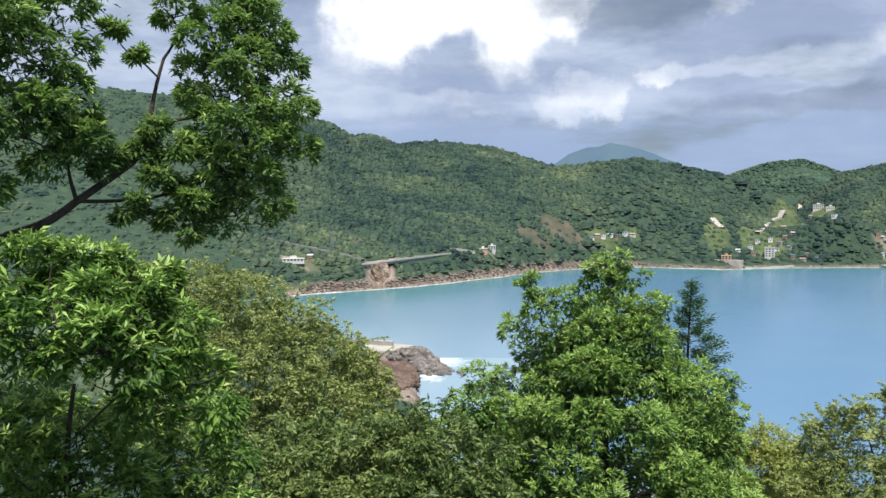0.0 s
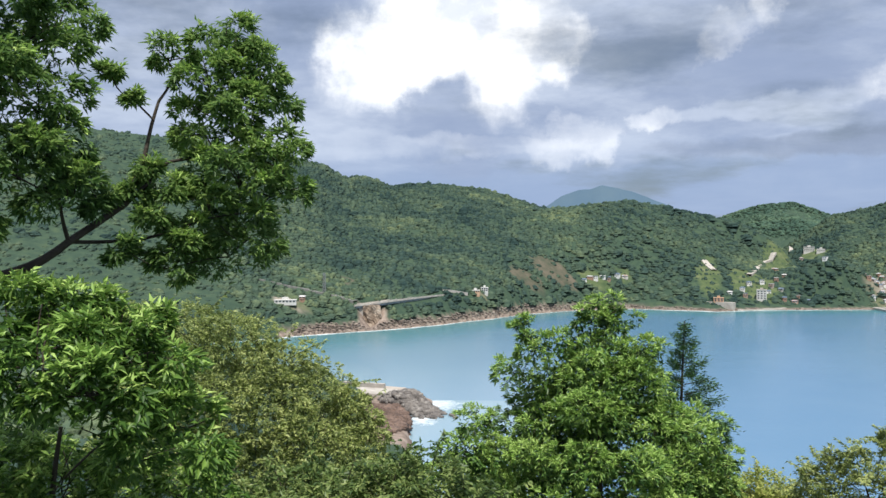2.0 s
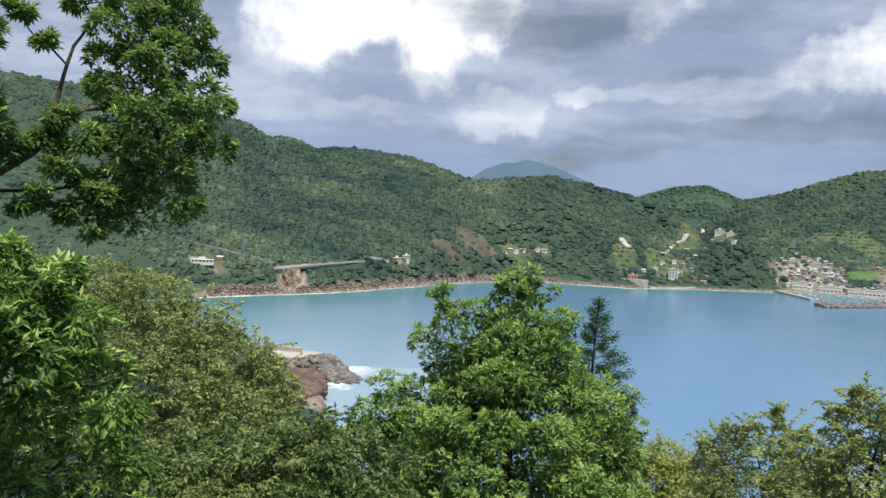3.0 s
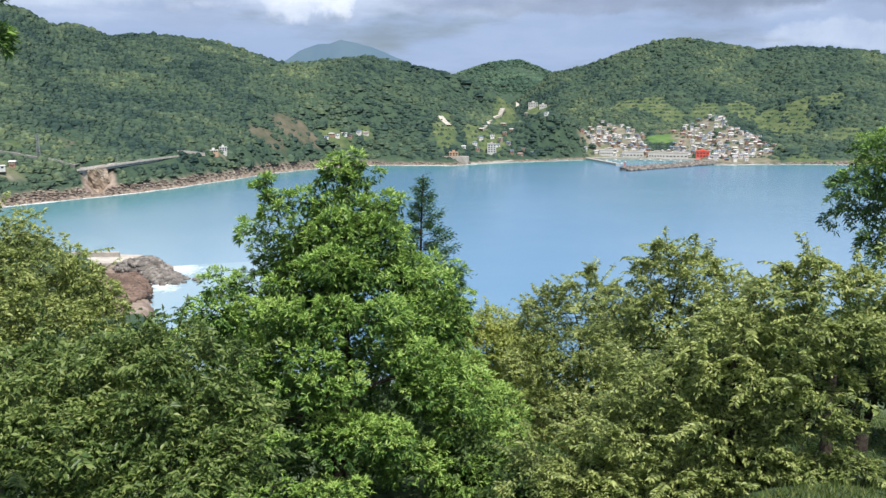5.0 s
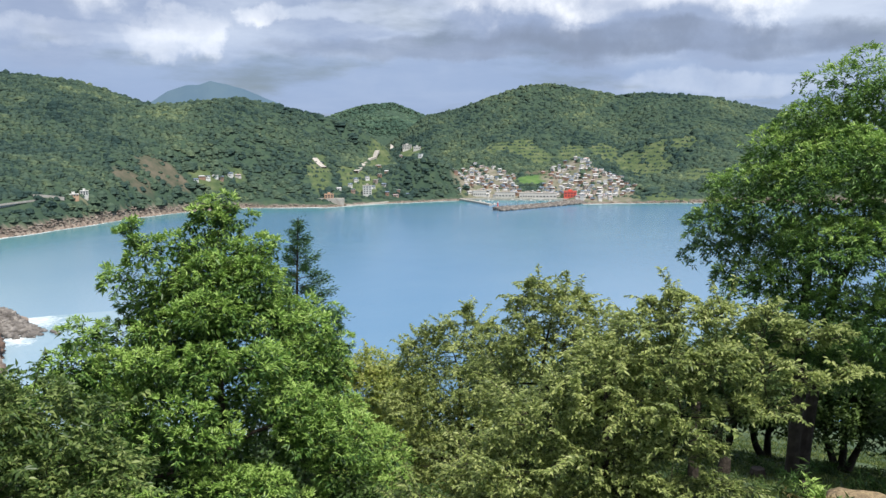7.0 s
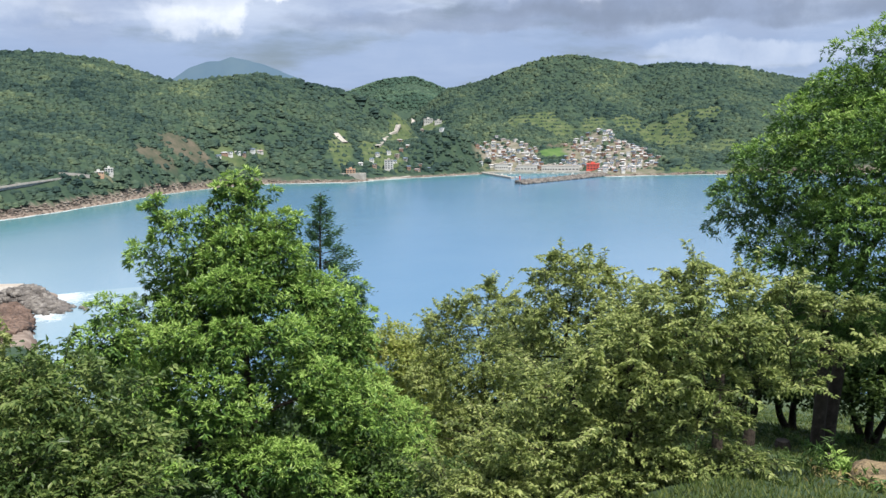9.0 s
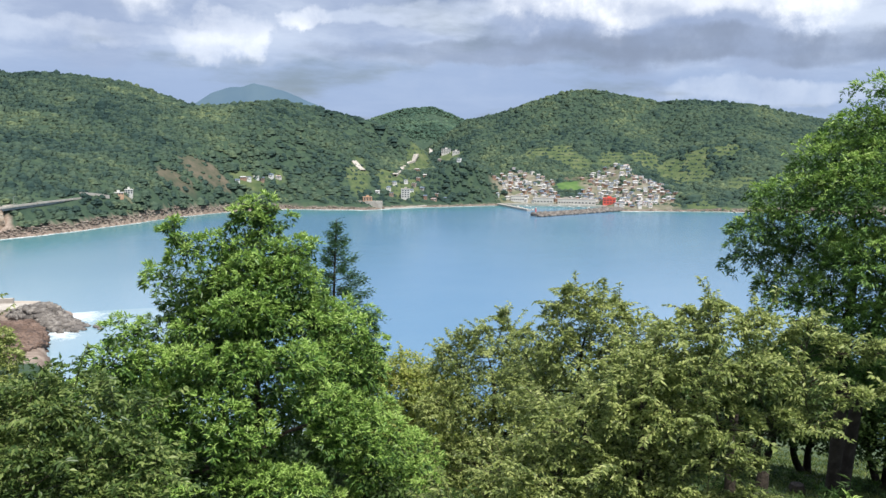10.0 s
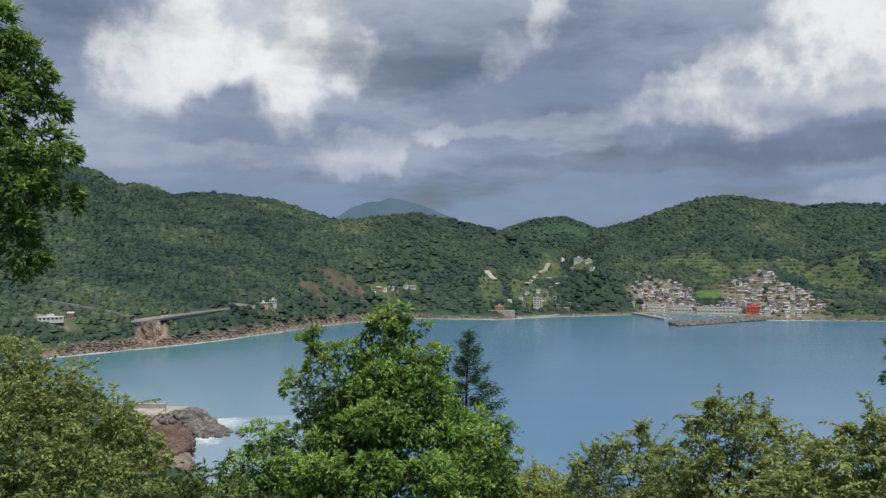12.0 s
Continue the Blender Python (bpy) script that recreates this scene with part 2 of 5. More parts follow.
def value_noise(x, y, scale, seed=0, octaves=4):
    """Fractal value noise, -1 to 1, for arrays."""
    out, amp, tot = 0.0, 1.0, 0.0
    for o in range(octaves):
        s = scale / 2 ** o
        u, v = np.asarray(x) / s, np.asarray(y) / s
        i, j = np.floor(u), np.floor(v)
        fu, fv = u - i, v - j
        fu, fv = fu * fu * (3 - 2 * fu), fv * fv * (3 - 2 * fv)

        def h(a, b):
            q = np.sin(a * 127.1 + b * 311.7 + (seed + o * 17) * 74.7) * 43758.5453
            return (q - np.floor(q)) * 2 - 1
        n = (h(i, j) * (1 - fu) + h(i + 1, j) * fu) * (1 - fv) + (h(i, j + 1) * (1 - fu) + h(i + 1, j + 1) * fu) * fv
        out, tot, amp = out + n * amp, tot + amp, amp * 0.5
    return out / tot


# more surfaces ----------------------------------------------------------
M["ledge"] = material("ledge", [(0.08, 0.055, 0.045), (0.17, 0.115, 0.09), (0.29, 0.21, 0.17)], 0.9, 0.12, bump=0.8, bump_scale=0.6, fine=0.4)
M["rock"] = material("rock", [(0.14, 0.11, 0.095), (0.29, 0.235, 0.20), (0.46, 0.40, 0.35)], 0.9, 0.12, bump=0.8, bump_scale=0.6, fine=0.4)
M["armour"] = material("armour_stone", [(0.075, 0.068, 0.064), (0.165, 0.15, 0.14), (0.29, 0.27, 0.25)], 0.9, 0.3, island=0.3, bump=0.5)
M["concrete"] = material("concrete", [(0.30, 0.27, 0.24), (0.42, 0.39, 0.35), (0.52, 0.49, 0.45)], 0.85, 0.2, fine=0.2, bump=0.2)
M["asphalt"] = material("asphalt", [(0.14, 0.14, 0.14), (0.19, 0.19, 0.18), (0.25, 0.25, 0.24)], 0.9, 0.2)
M["white_paint"] = material("white_paint", [(0.50, 0.49, 0.46), (0.60, 0.59, 0.56), (0.68, 0.67, 0.65)], 0.6, 0.3, fine=0.3)
M["steel"] = material("galvanised_steel", [(0.22, 0.23, 0.23), (0.32, 0.33, 0.33), (0.40, 0.41, 0.41)], 0.5, 0.5, metal=0.6)
M["walls"] = material("house_walls", [(0.34, 0.21, 0.15), (0.38, 0.33, 0.29), (0.55, 0.52, 0.48), (0.78, 0.77, 0.74)], 0.85, 0.3, per_object=1.1)
M["roofs"] = material("house_roofs", [(0.12, 0.16, 0.22), (0.24, 0.30, 0.38), (0.45, 0.26, 0.18), (0.36, 0.41, 0.47), (0.54, 0.53, 0.52)], 0.6, 0.4, per_object=1.1)
M["red_wall"] = material("red_wall", [(0.55, 0.09, 0.07), (0.68, 0.12, 0.09), (0.72, 0.16, 0.12)], 0.6, 0.3)
M["tan_wall"] = material("tan_wall", [(0.42, 0.25, 0.15), (0.52, 0.33, 0.22), (0.6, 0.42, 0.3)], 0.8, 0.3)
M["window"] = material("window_glass", [(0.03, 0.04, 0.05), (0.05, 0.06, 0.07), (0.07, 0.08, 0.09)], 0.1, 0.5, spec=0.6)
M["grass"] = material("grass_blades", [(0.05, 0.085, 0.02), (0.10, 0.15, 0.035), (0.21, 0.235, 0.08)], 0.7, 1.0, island=0.5, thin=0.25)
M["straw"] = material("dry_grass", [(0.20, 0.17, 0.07), (0.34, 0.28, 0.12), (0.48, 0.40, 0.20)], 0.8, 2.0, island=0.5, thin=0.2)
M["straw_rock"] = material("weathered_boulder", [(0.10, 0.08, 0.06), (0.24, 0.18, 0.11), (0.40, 0.31, 0.18)], 0.95, 4.0, bump=0.9, fine=0.5, bump_scale=9.0)
M["crag"] = material("pale_crag", [(0.14, 0.10, 0.07), (0.28, 0.22, 0.17), (0.44, 0.39, 0.33)], 0.95, 0.11, fine=0.4, bump=0.8, bump_scale=0.5)
M["sand"] = material("wet_sand", [(0.30, 0.25, 0.21), (0.40, 0.35, 0.30), (0.47, 0.42, 0.37)], 0.8, 0.1, fine=0.2)


def ground_material():
    """Turf and leaf litter, with rock by the shore and trodden village ground, by the sheet's own cover values."""
    m = bpy.data.materials.new("ground_cover")
    m.use_nodes = True
    nd, ln = m.node_tree.nodes, m.node_tree.links
    bs = nd["Principled BSDF"]
    bs.inputs["Roughness"].default_value = 0.95
    bs.inputs["Specular IOR Level"].default_value = 0.15
    geo = nd.new("ShaderNodeNewGeometry")

    def ramp(scale, cols, detail=8):
        n = nd.new("ShaderNodeTexNoise")
        n.inputs["Scale"].default_value = scale
        n.inputs["Detail"].default_value = detail
        n.inputs["Roughness"].default_value = 0.65
        ln.new(geo.outputs["Position"], n.inputs["Vector"])
        c = nd.new("ShaderNodeValToRGB")
        for k, col in enumerate(cols):
            p = 0.3 + 0.4 * k / (len(cols) - 1)
            e = c.color_ramp.elements[k] if k < 2 else c.color_ramp.elements.new(p)
            e.position, e.color = p, (*col, 1)
        ln.new(n.outputs[0], c.inputs[0])
        return c.outputs[0]
    col = ramp(0.09, [(0.030, 0.055, 0.040), (0.044, 0.075, 0.050), (0.065, 0.098, 0.056)])
    for attr, cols, sc in (("rocky", [(0.11, 0.085, 0.072), (0.23, 0.18, 0.15), (0.38, 0.32, 0.275)], 0.13),
                           ("field", [(0.042, 0.072, 0.036), (0.083, 0.115, 0.052), (0.145, 0.165, 0.085)], 0.07),
                           ("lawn", [(0.058, 0.12, 0.04), (0.088, 0.16, 0.05), (0.13, 0.20, 0.07)], 0.05),
                           ("scrub", [(0.05, 0.068, 0.045), (0.095, 0.092, 0.066), (0.155, 0.13, 0.10)], 0.06),
                           ("lived", [(0.08, 0.11, 0.05), (0.17, 0.16, 0.12), (0.30, 0.27, 0.23)], 0.05)):
        a = nd.new("ShaderNodeAttribute")
        a.attribute_name = attr
        mx = nd.new("ShaderNodeMix")
        mx.data_type = "RGBA"
        ln.new(a.outputs["Fac"], mx.inputs[0])
        ln.new(col, mx.inputs[6])
        ln.new(ramp(sc, cols), mx.inputs[7])
        col = mx.outputs[2]
    ln.new(col, bs.inputs["Base Color"])
    n = nd.new("ShaderNodeTexNoise")
    n.inputs["Scale"].default_value = 0.7
    n.inputs["Detail"].default_value = 8
    ln.new(geo.outputs["Position"], n.inputs["Vector"])
    bp = nd.new("ShaderNodeBump")
    bp.inputs["Strength"].default_value = 0.7
    bp.inputs["Distance"].default_value = 0.6
    ln.new(n.outputs[0], bp.inputs["Height"])
    ln.new(bp.outputs[0], bs.inputs["Normal"])
    return m


def water_material():
    """Sea: blue depth, pale shallows coloured with cloud reflection, teal by the far shore, surf by the shore."""
    m = bpy.data.materials.new("sea_water")
    m.use_nodes = True
    nd, ln = m.node_tree.nodes, m.node_tree.links
    bs = nd["Principled BSDF"]
    bs.inputs["Specular IOR Level"].default_value = 0.5
    bs.inputs["IOR"].default_value = 1.33
    geo = nd.new("ShaderNodeNewGeometry")

    def noise_at(scale, detail=5.0, stretch=None, rough=0.55):
        n = nd.new("ShaderNodeTexNoise")
        n.inputs["Scale"].default_value = scale
        n.inputs["Detail"].default_value = detail
        n.inputs["Roughness"].default_value = rough
        if stretch:
            mp = nd.new("ShaderNodeMapping")
            mp.inputs["Scale"].default_value = stretch
            ln.new(geo.outputs["Position"], mp.inputs[0])
            ln.new(mp.outputs[0], n.inputs["Vector"])
        else:
            ln.new(geo.outputs["Position"], n.inputs["Vector"])
        return n.outputs[0]

    def mixed(f, a, b):
        mx = nd.new("ShaderNodeMix")
        mx.data_type = "RGBA"
        ln.new(f, mx.inputs[0])
        for k, v in ((6, a), (7, b)):
            if isinstance(v, tuple):
                mx.inputs[k].default_value = (*v, 1)
            else:
                ln.new(v, mx.inputs[k])
        return mx.outputs[2]

    def span(v, lo, hi):
        r = nd.new("ShaderNodeMapRange")
        r.interpolation_type = "SMOOTHSTEP"
        ln.new(v, r.inputs[0])
        r.inputs[1].default_value, r.inputs[2].default_value = lo, hi
        return r.outputs[0]
    col = mixed(span(noise_at(0.0035, 6.0, (0.9, 1.1, 1), 0.6), 0.3, 0.75), DEEP, MILKY)
    # pale shallows, with the bright cloud's reflection put into their colour
    sh = nd.new("ShaderNodeAttribute")
    sh.attribute_name = "shallow_sheen"
    col = mixed(sh.outputs["Fac"], col, SHALLOW_SHEEN)
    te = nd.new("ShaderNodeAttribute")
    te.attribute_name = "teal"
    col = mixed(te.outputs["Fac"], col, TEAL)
    fo = nd.new("ShaderNodeAttribute")
    fo.attribute_name = "surf"
    k = nd.new("ShaderNodeMath")
    k.operation = "MULTIPLY_ADD"
    ln.new(fo.outputs["Fac"], k.inputs[0])
    k.inputs[1].default_value = 1.0
    k2 = nd.new("ShaderNodeMath")
    k2.operation = "SUBTRACT"
    ln.new(noise_at(0.22, 7.0, None, 0.75), k2.inputs[0])
    k2.inputs[1].default_value = 0.5
    ln.new(k2.outputs[0], k.inputs[2])
    foam = span(k.outputs[0], 0.42, 0.92)
    col = mixed(foam, col, (0.85, 0.86, 0.86))
    ln.new(col, bs.inputs["Base Color"])
    r = nd.new("ShaderNodeMapRange")
    ln.new(foam, r.inputs[0])
    r.inputs[3].default_value, r.inputs[4].default_value = 0.2, 0.8
    ln.new(r.outputs[0], bs.inputs["Roughness"])
    bp = nd.new("ShaderNodeBump")
    bp.inputs["Strength"].default_value = 0.5
    bp.inputs["Distance"].default_value = 0.2
    ln.new(noise_at(0.35, 6.0, (1.0, 0.6, 1)), bp.inputs["Height"])
    ln.new(bp.outputs[0], bs.inputs["Normal"])
    return m


DEEP, MILKY, SHALLOW_SHEEN, TEAL = (0.085, 0.195, 0.33), (0.115, 0.225, 0.345), (0.21, 0.325, 0.40), (0.036, 0.185, 0.215)
M["water"] = water_material()
M["ground"] = ground_material()

# ground -----------------------------------------------------------------
# shores as (bearing, distance)
FAR_SHORE = [(-60, 650), (-22, 650), (-14, 690), (-8.8, 730), (-5.5, 752), (-2.3, 775), (1.1, 827), (4.2, 885), (6.5, 944), (10, 1012), (13.7, 1054), (19.3, 1040),
             (24, 1105), (28, 1150), (30, 1165), (36, 1170), (37.5, 1105), (44.5, 1160), (55, 1230), (75, 1250)]
NEAR_SHORE = [(-60, 640), (-22, 640), (-14, 520), (-9, 475), (-5.2, 455), (-4.6, 400), (-2.8, 385), (-2.55, 345), (-2.3, 315), (-1.9, 250), (0, 235), (8, 220), (40, 210), (75, 210)]
BANK = [(-60, 22), (8, 20), (13, 12), (18, 9), (24, 6), (28, 4), (40, 4), (44, 7), (50, 14), (75, 20)]
# ridges: crest distance, fall beyond, then (bearing, elevation seen from the lookout)
RIDGES = [
    (1560, 500, [(-60, 7.2), (-24, 7.7), (-16, 7.2), (-10.8, 6.32), (-9.6, 6.02), (-8.1, 5.78), (-6.4, 4.82), (-5, 4.98), (-3, 4.24), (-2.1, 4.5), (1.1, 4.37), (3.75, 4.02), (6.5, 3.15), (8.9, 2.3), (12, 0.8), (15, -2), (18, -3)]),
    (1300, 350, [(-20, 2.5), (-8, 2.2), (-2, 2.5), (2, 2.9), (5, 2.6), (8.1, 2.68), (10, 2.85), (12.1, 3.1), (13.7, 3.22), (16.1, 2.78), (18.9, 2.1), (20.9, 1.57), (22.5, 0.65), (23.5, -0.2), (24.5, -1.5), (27, -3)]),
    (1780, 500, [(20, -2), (22.5, -1.2), (23.7, 0), (26.5, 2.07), (28.8, 2.6), (31.8, 3.64), (33.6, 4.18), (35.1, 4.24), (37.2, 3.9), (39.7, 3.4), (41.7, 3.55), (45.7, 3.22), (47.6, 2.74), (50.4, 2.14), (56, 0.9), (75, 0.5)]),
    (2700, 500, [(14, -1), (17, 0.8), (20.1, 2.2), (22.1, 2.79), (24.1, 2.94), (26.1, 2.17), (29, 1.0), (33, -1)]),
]


def smooth01(v):
    v = np.clip(v, 0, 1)
    return v * v * (3 - 2 * v)


def polar(x, y):
    r = np.hypot(x, y)
    az = np.degrees(np.arctan2(x, y))
    return r, np.where(az > 75, 75, np.where(az < -75, -75 + (-75 - az) * 150 / 105, az))


def spit_way(x, y):
    """Plan distance from the spine of the quay spit."""
    out = 1e9
    for (a0, r0), (a1, r1) in (((-6.0, 436), (-3.0, 412)), ((-3.0, 412), (-2.3, 412))):
        a, b = bearing(a0, r0), bearing(a1, r1)
        dx, dy = b.x - a.x, b.y - a.y
        k = np.clip(((x - a.x) * dx + (y - a.y) * dy) / (dx * dx + dy * dy), 0, 1)
        out = np.minimum(out, np.hypot(x - a.x - k * dx, y - a.y - k * dy))
    return out


def height(x, y):
    """Ground height over the sea at plan points (arrays)."""
    x, y = np.asarray(x, float), np.asarray(y, float)
    r, az = polar(x, y)
    n1 = value_noise(x, y, 230, 3, 4)
    ridged = 0.7 * n1 + 0.6 * (1 - 2.6 * np.abs(value_noise(x, y, 300, 14, 2)))
    n2 = value_noise(x, y, 36, 9, 4)
    rf = lerp(az, FAR_SHORE) + n2 * 8
    rn = lerp(az + 1.4 * n2 * (np.abs(az) < 6), NEAR_SHORE) + n2 * 6
    inland = r - rf
    bh = lerp(az, BANK) * (1 + 0.25 * n2)
    craggy = value_noise(x, y, 11, 33, 3) * 1.6 * smooth01(inland / 4) * smooth01((22 - inland) / 10)
    bank = craggy + bh * (0.35 * smooth01(inland / 9) + 0.65 * smooth01(inland / 48))
    best = np.zeros_like(r)
    for crest, wb, line in RIDGES:
        top = EYE_Z + crest * np.tan(np.radians(lerp(az, line))) - 2
        k = (r - rf) / np.maximum(60, crest - rf)
        up = np.clip(k, 0, 1)
        rise = np.where(k < 1, up ** lerp(az, [(-60, 1.1), (14, 1.1), (18, 1.5), (21, 1.9), (26, 1.9), (29, 1.7), (40, 1.7), (43, 1.3), (47, 1.1)]), np.exp(-((r - crest) / wb) ** 2))
        g = (top - bh) * rise + (122 * ridged - 16) * up * (1 - up) * np.clip(3 * up, 0, 1)
        best = np.maximum(best, g)
    far = np.where(inland > 0, bank + best, inland * 0.2)
    # wooded knoll beside the village
    kn = bearing(26.3, 1200)
    far = far + np.where(inland > 0, 52 * smooth01(inland / 55) * np.exp(-(((x - kn.x) ** 2 + (y - kn.y) ** 2) / 56 ** 2)), 0)
    # the hill of the lookout
    right = smooth01((az - 30) / 17)
    slope = 0.43 - 0.12 * right
    near = EYE_Z - 1.5 - slope * np.maximum(r - 0.6, 0)
    low = 3 + 0.03 * np.maximum(rn - r, 0)
    near = np.maximum(near, low) + n2 * np.clip(r / 80, 0, 1) * 1.5 + 0.05 * value_noise(x, y, 1.6, 4, 3) * np.clip(r / 4, 0, 1)
    near = np.where(r < rn, near, (rn - r) * 0.2)
    far = np.where(inland > 0, far * (1 - 0.88 * smooth01(1 - np.abs(az + 4.6) / 1.1) * smooth01((800 - r) / 12)), far)
    # quay spit
    d = spit_way(x, y)
    spit = 2.4 - 0.03 * np.maximum(0, d - 7 - n2 * 2) ** 2
    return np.maximum(np.maximum(np.maximum(near, far), spit), -6)


def at_ground(az, r, lift=0.0):
    p = bearing(az, r)
    p.z = float(height(np.array([p.x]), np.array([p.y]))[0]) + lift
    return p


def at_sight(az, el, lift=0.0):
    """The first ground beyond the far shore that shows at a bearing and elevation."""
    r = np.arange(float(lerp(az, FAR_SHORE)) + 12, 2000, 2.0)
    a = radians(az)
    z = height(np.sin(a) * r, np.cos(a) * r)
    up = np.degrees(np.arctan2(z - EYE_Z, r))
    hit = np.nonzero(up >= el)[0]
    k = hit[0] if len(hit) else len(r) - 1
    return Vector((math.sin(a) * r[k], math.cos(a) * r[k], z[k] + lift))


# cleared places: bearing, distance (or elevation, where small), half width in degrees, half depth in metres, kind
CLEAR = [(30.2, 1285, 2.6, 125, "lived"), (33, 1205, 3.0, 28, "lived"), (36.9, 1290, 2.3, 105, "lived"), (38.6, 1240, 2.2, 105, "lived"), (40.3, 1215, 0.9, 50, "lived"), (38.6, 1150, 2.4, 32, "lived"),
         (34.05, -2.5, 1.35, 26, "lawn"), (33.9, -1.95, 1.3, 12, "scrub"), (40.3, -3.7, 1.2, 16, "field"), (43.0, -3.7, 1.6, 14, "field"), (31.4, -0.1, 1.0, 34, "field"), (33.2, -0.2, 1.2, 44, "field"), (34.4, -0.8, 1.0, 30, "field"), (36.6, -0.55, 1.1, 40, "field"), (38.8, -0.5, 1.1, 36, "field"), (40.6, -1.2, 0.9, 32, "field"), (42.2, -0.4, 0.8, 30, "field"),
         (44.3, 0.3, 0.9, 26, "field"), (42.2, -1.6, 1.3, 40, "field"), (45.2, -2.0, 1.0, 40, "field"), (42.9, -3.2, 0.35, 50, "field"), (18.9, -2.0, 0.9, 50, "field"), (21.6, -2.6, 1.5, 45, "field"), (23.1, -1.0, 0.9, 60, "field"), (25.3, -0.5, 0.7, 30, "field"),
         (11.2, -2.4, 1.0, 12, "field"), (13.3, -2.05, 0.6, 10, "field"), (8.2, -1.7, 1.4, 26, "scrub"), (6.5, -2.35, 1.3, 16, "scrub"), (9.2, -2.3, 0.8, 14, "scrub"), (3.1, -3.4, 0.8, 6, "lived"), (-10.3, -4.1, 1.3, 9, "lived"), (-6.4, -2.5, 0.5, 15, "scrub"), (-9.2, -2.5, 0.5, 10, "field")]
CLEAR = [(a, d if d > 100 else at_sight(a, d).xy.length, w, h, k) for a, d, w, h, k in CLEAR]


def cover(x, y, kind, pad=1.0):
    r, az = polar(x, y)
    n = value_noise(x, y, 40, 21, 3) if kind != "field" else value_noise(x, y, 34, 21, 3) * 1.7
    out = np.zeros_like(r)
    for a, d, w, h, k in CLEAR:
        if k == kind or kind == "any":
            q = ((az - a) / w) ** 2 + ((r - d) / h) ** 2
            out = np.maximum(out, smooth01((1.15 * pad - q + 0.5 * n) / 0.3))
    return out


def ring_steps(*spans):
    out = []
    for a, b, s in spans:
        out += list(np.arange(a, b, s))
    return np.array(out)


def polar_sheet(name, rs, azs, fn, mat, **attrs):
    A, R = np.meshgrid(np.radians(azs), rs)
    X, Y = np.sin(A) * R, np.cos(A) * R
    Z = fn(X, Y)
    v = np.stack([X, Y, Z], -1).reshape(-1, 3)
    n, m = len(rs), len(azs)
    i, j = np.meshgrid(np.arange(n - 1), np.arange(m - 1), indexing="ij")
    q = np.stack([i * m + j, i * m + j + 1, (i + 1) * m + j + 1, (i + 1) * m + j], -1).reshape(-1, 4)[:, ::-1]
    ob = from_arrays(name, v, q, mat, True)
    for key, f in attrs.items():
        a = ob.data.attributes.new(key, "FLOAT", "POINT")
        a.data.foreach_set("value", f(v[:, 0], v[:, 1]).astype(np.float32))
    return ob


def shore_gap(x, y):
    """Metres from the waterline, out to sea."""
    r, az = polar(x, y)
    n2 = value_noise(x, y, 36, 9, 4)
    gap = np.minimum(np.abs(lerp(az, FAR_SHORE) + n2 * 8 - r), np.abs(r - lerp(az + 1.4 * n2 * (np.abs(az) < 6), NEAR_SHORE) - n2 * 6))
    return np.minimum(gap, np.where((r < 415) & (az > -4), np.maximum(0, spit_way(x, y) - 22 - n2 * 5), 99))


def rocky(x, y):
    r, az = polar(x, y)
    inland = r - lerp(az, FAR_SHORE) - value_noise(x, y, 36, 9, 4) * 8
    wide = lerp(az, [(-60, 10), (8, 10), (14, 7), (28, 7), (44, 11), (75, 11)])
    return smooth01((wide - inland) / 6) * (r > 500) * (az > -11) + (np.abs(az + 4.6) < 1.0) * (r < 792) * (r > 700) * (inland > 4) + (r > 300) * (r < 500) * (az > -5.2)


AZS = np.concatenate([np.arange(-180, -36, 6), np.arange(-36, 70, 0.33), np.arange(70, 180.1, 5)])
ground = polar_sheet("ground", ring_steps((0.0, 40, 0.6), (40, 300, 9), (300, 480, 4), (480, 700, 9), (700, 1400, 5), (1400, 2000, 12), (2000, 4951, 150)), AZS, height, M["ground"],
                     rocky=rocky, lawn=lambda x, y: cover(x, y, "lawn"), scrub=lambda x, y: cover(x, y, "scrub"), field=lambda x, y: np.maximum(cover(x, y, "field"), 0.6 * (np.hypot(x, y) < 60)), lived=lambda x, y: cover(x, y, "lived"))
tagged(ground, "wooded hillsides falling to a sheltered bay", "ground", kind="structure")
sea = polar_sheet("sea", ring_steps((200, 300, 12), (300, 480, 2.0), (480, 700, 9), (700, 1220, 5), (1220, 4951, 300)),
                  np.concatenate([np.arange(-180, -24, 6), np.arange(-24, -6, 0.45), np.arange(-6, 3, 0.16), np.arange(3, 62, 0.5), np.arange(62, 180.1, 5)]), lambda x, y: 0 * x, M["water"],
                  shallow_sheen=lambda x, y: np.clip(1 - shore_gap(x, y) / lerp(polar(x, y)[1], [(-20, 330), (0, 230), (8, 90), (12, 45), (45, 30)]), 0, 1) ** 1.3,
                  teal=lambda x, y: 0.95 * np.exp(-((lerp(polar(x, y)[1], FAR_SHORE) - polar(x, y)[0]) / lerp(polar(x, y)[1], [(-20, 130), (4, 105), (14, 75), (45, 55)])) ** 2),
                  surf=lambda x, y: np.maximum(0.72 * np.exp(-(((x - bearing(-0.9, 372).x) / 13) ** 2 + ((y - bearing(-0.9, 372).y) / 26) ** 2)), np.where(polar(x, y)[0] < 480, 0.66, 0.9) * np.clip(1 - shore_gap(x, y) / np.where(polar(x, y)[0] < 480, 34, 20), 0, 1) * (1 - 0.95 * ((polar(x, y)[1] > 28.6) & (polar(x, y)[1] < 36.8) & (polar(x, y)[0] > 900)))))
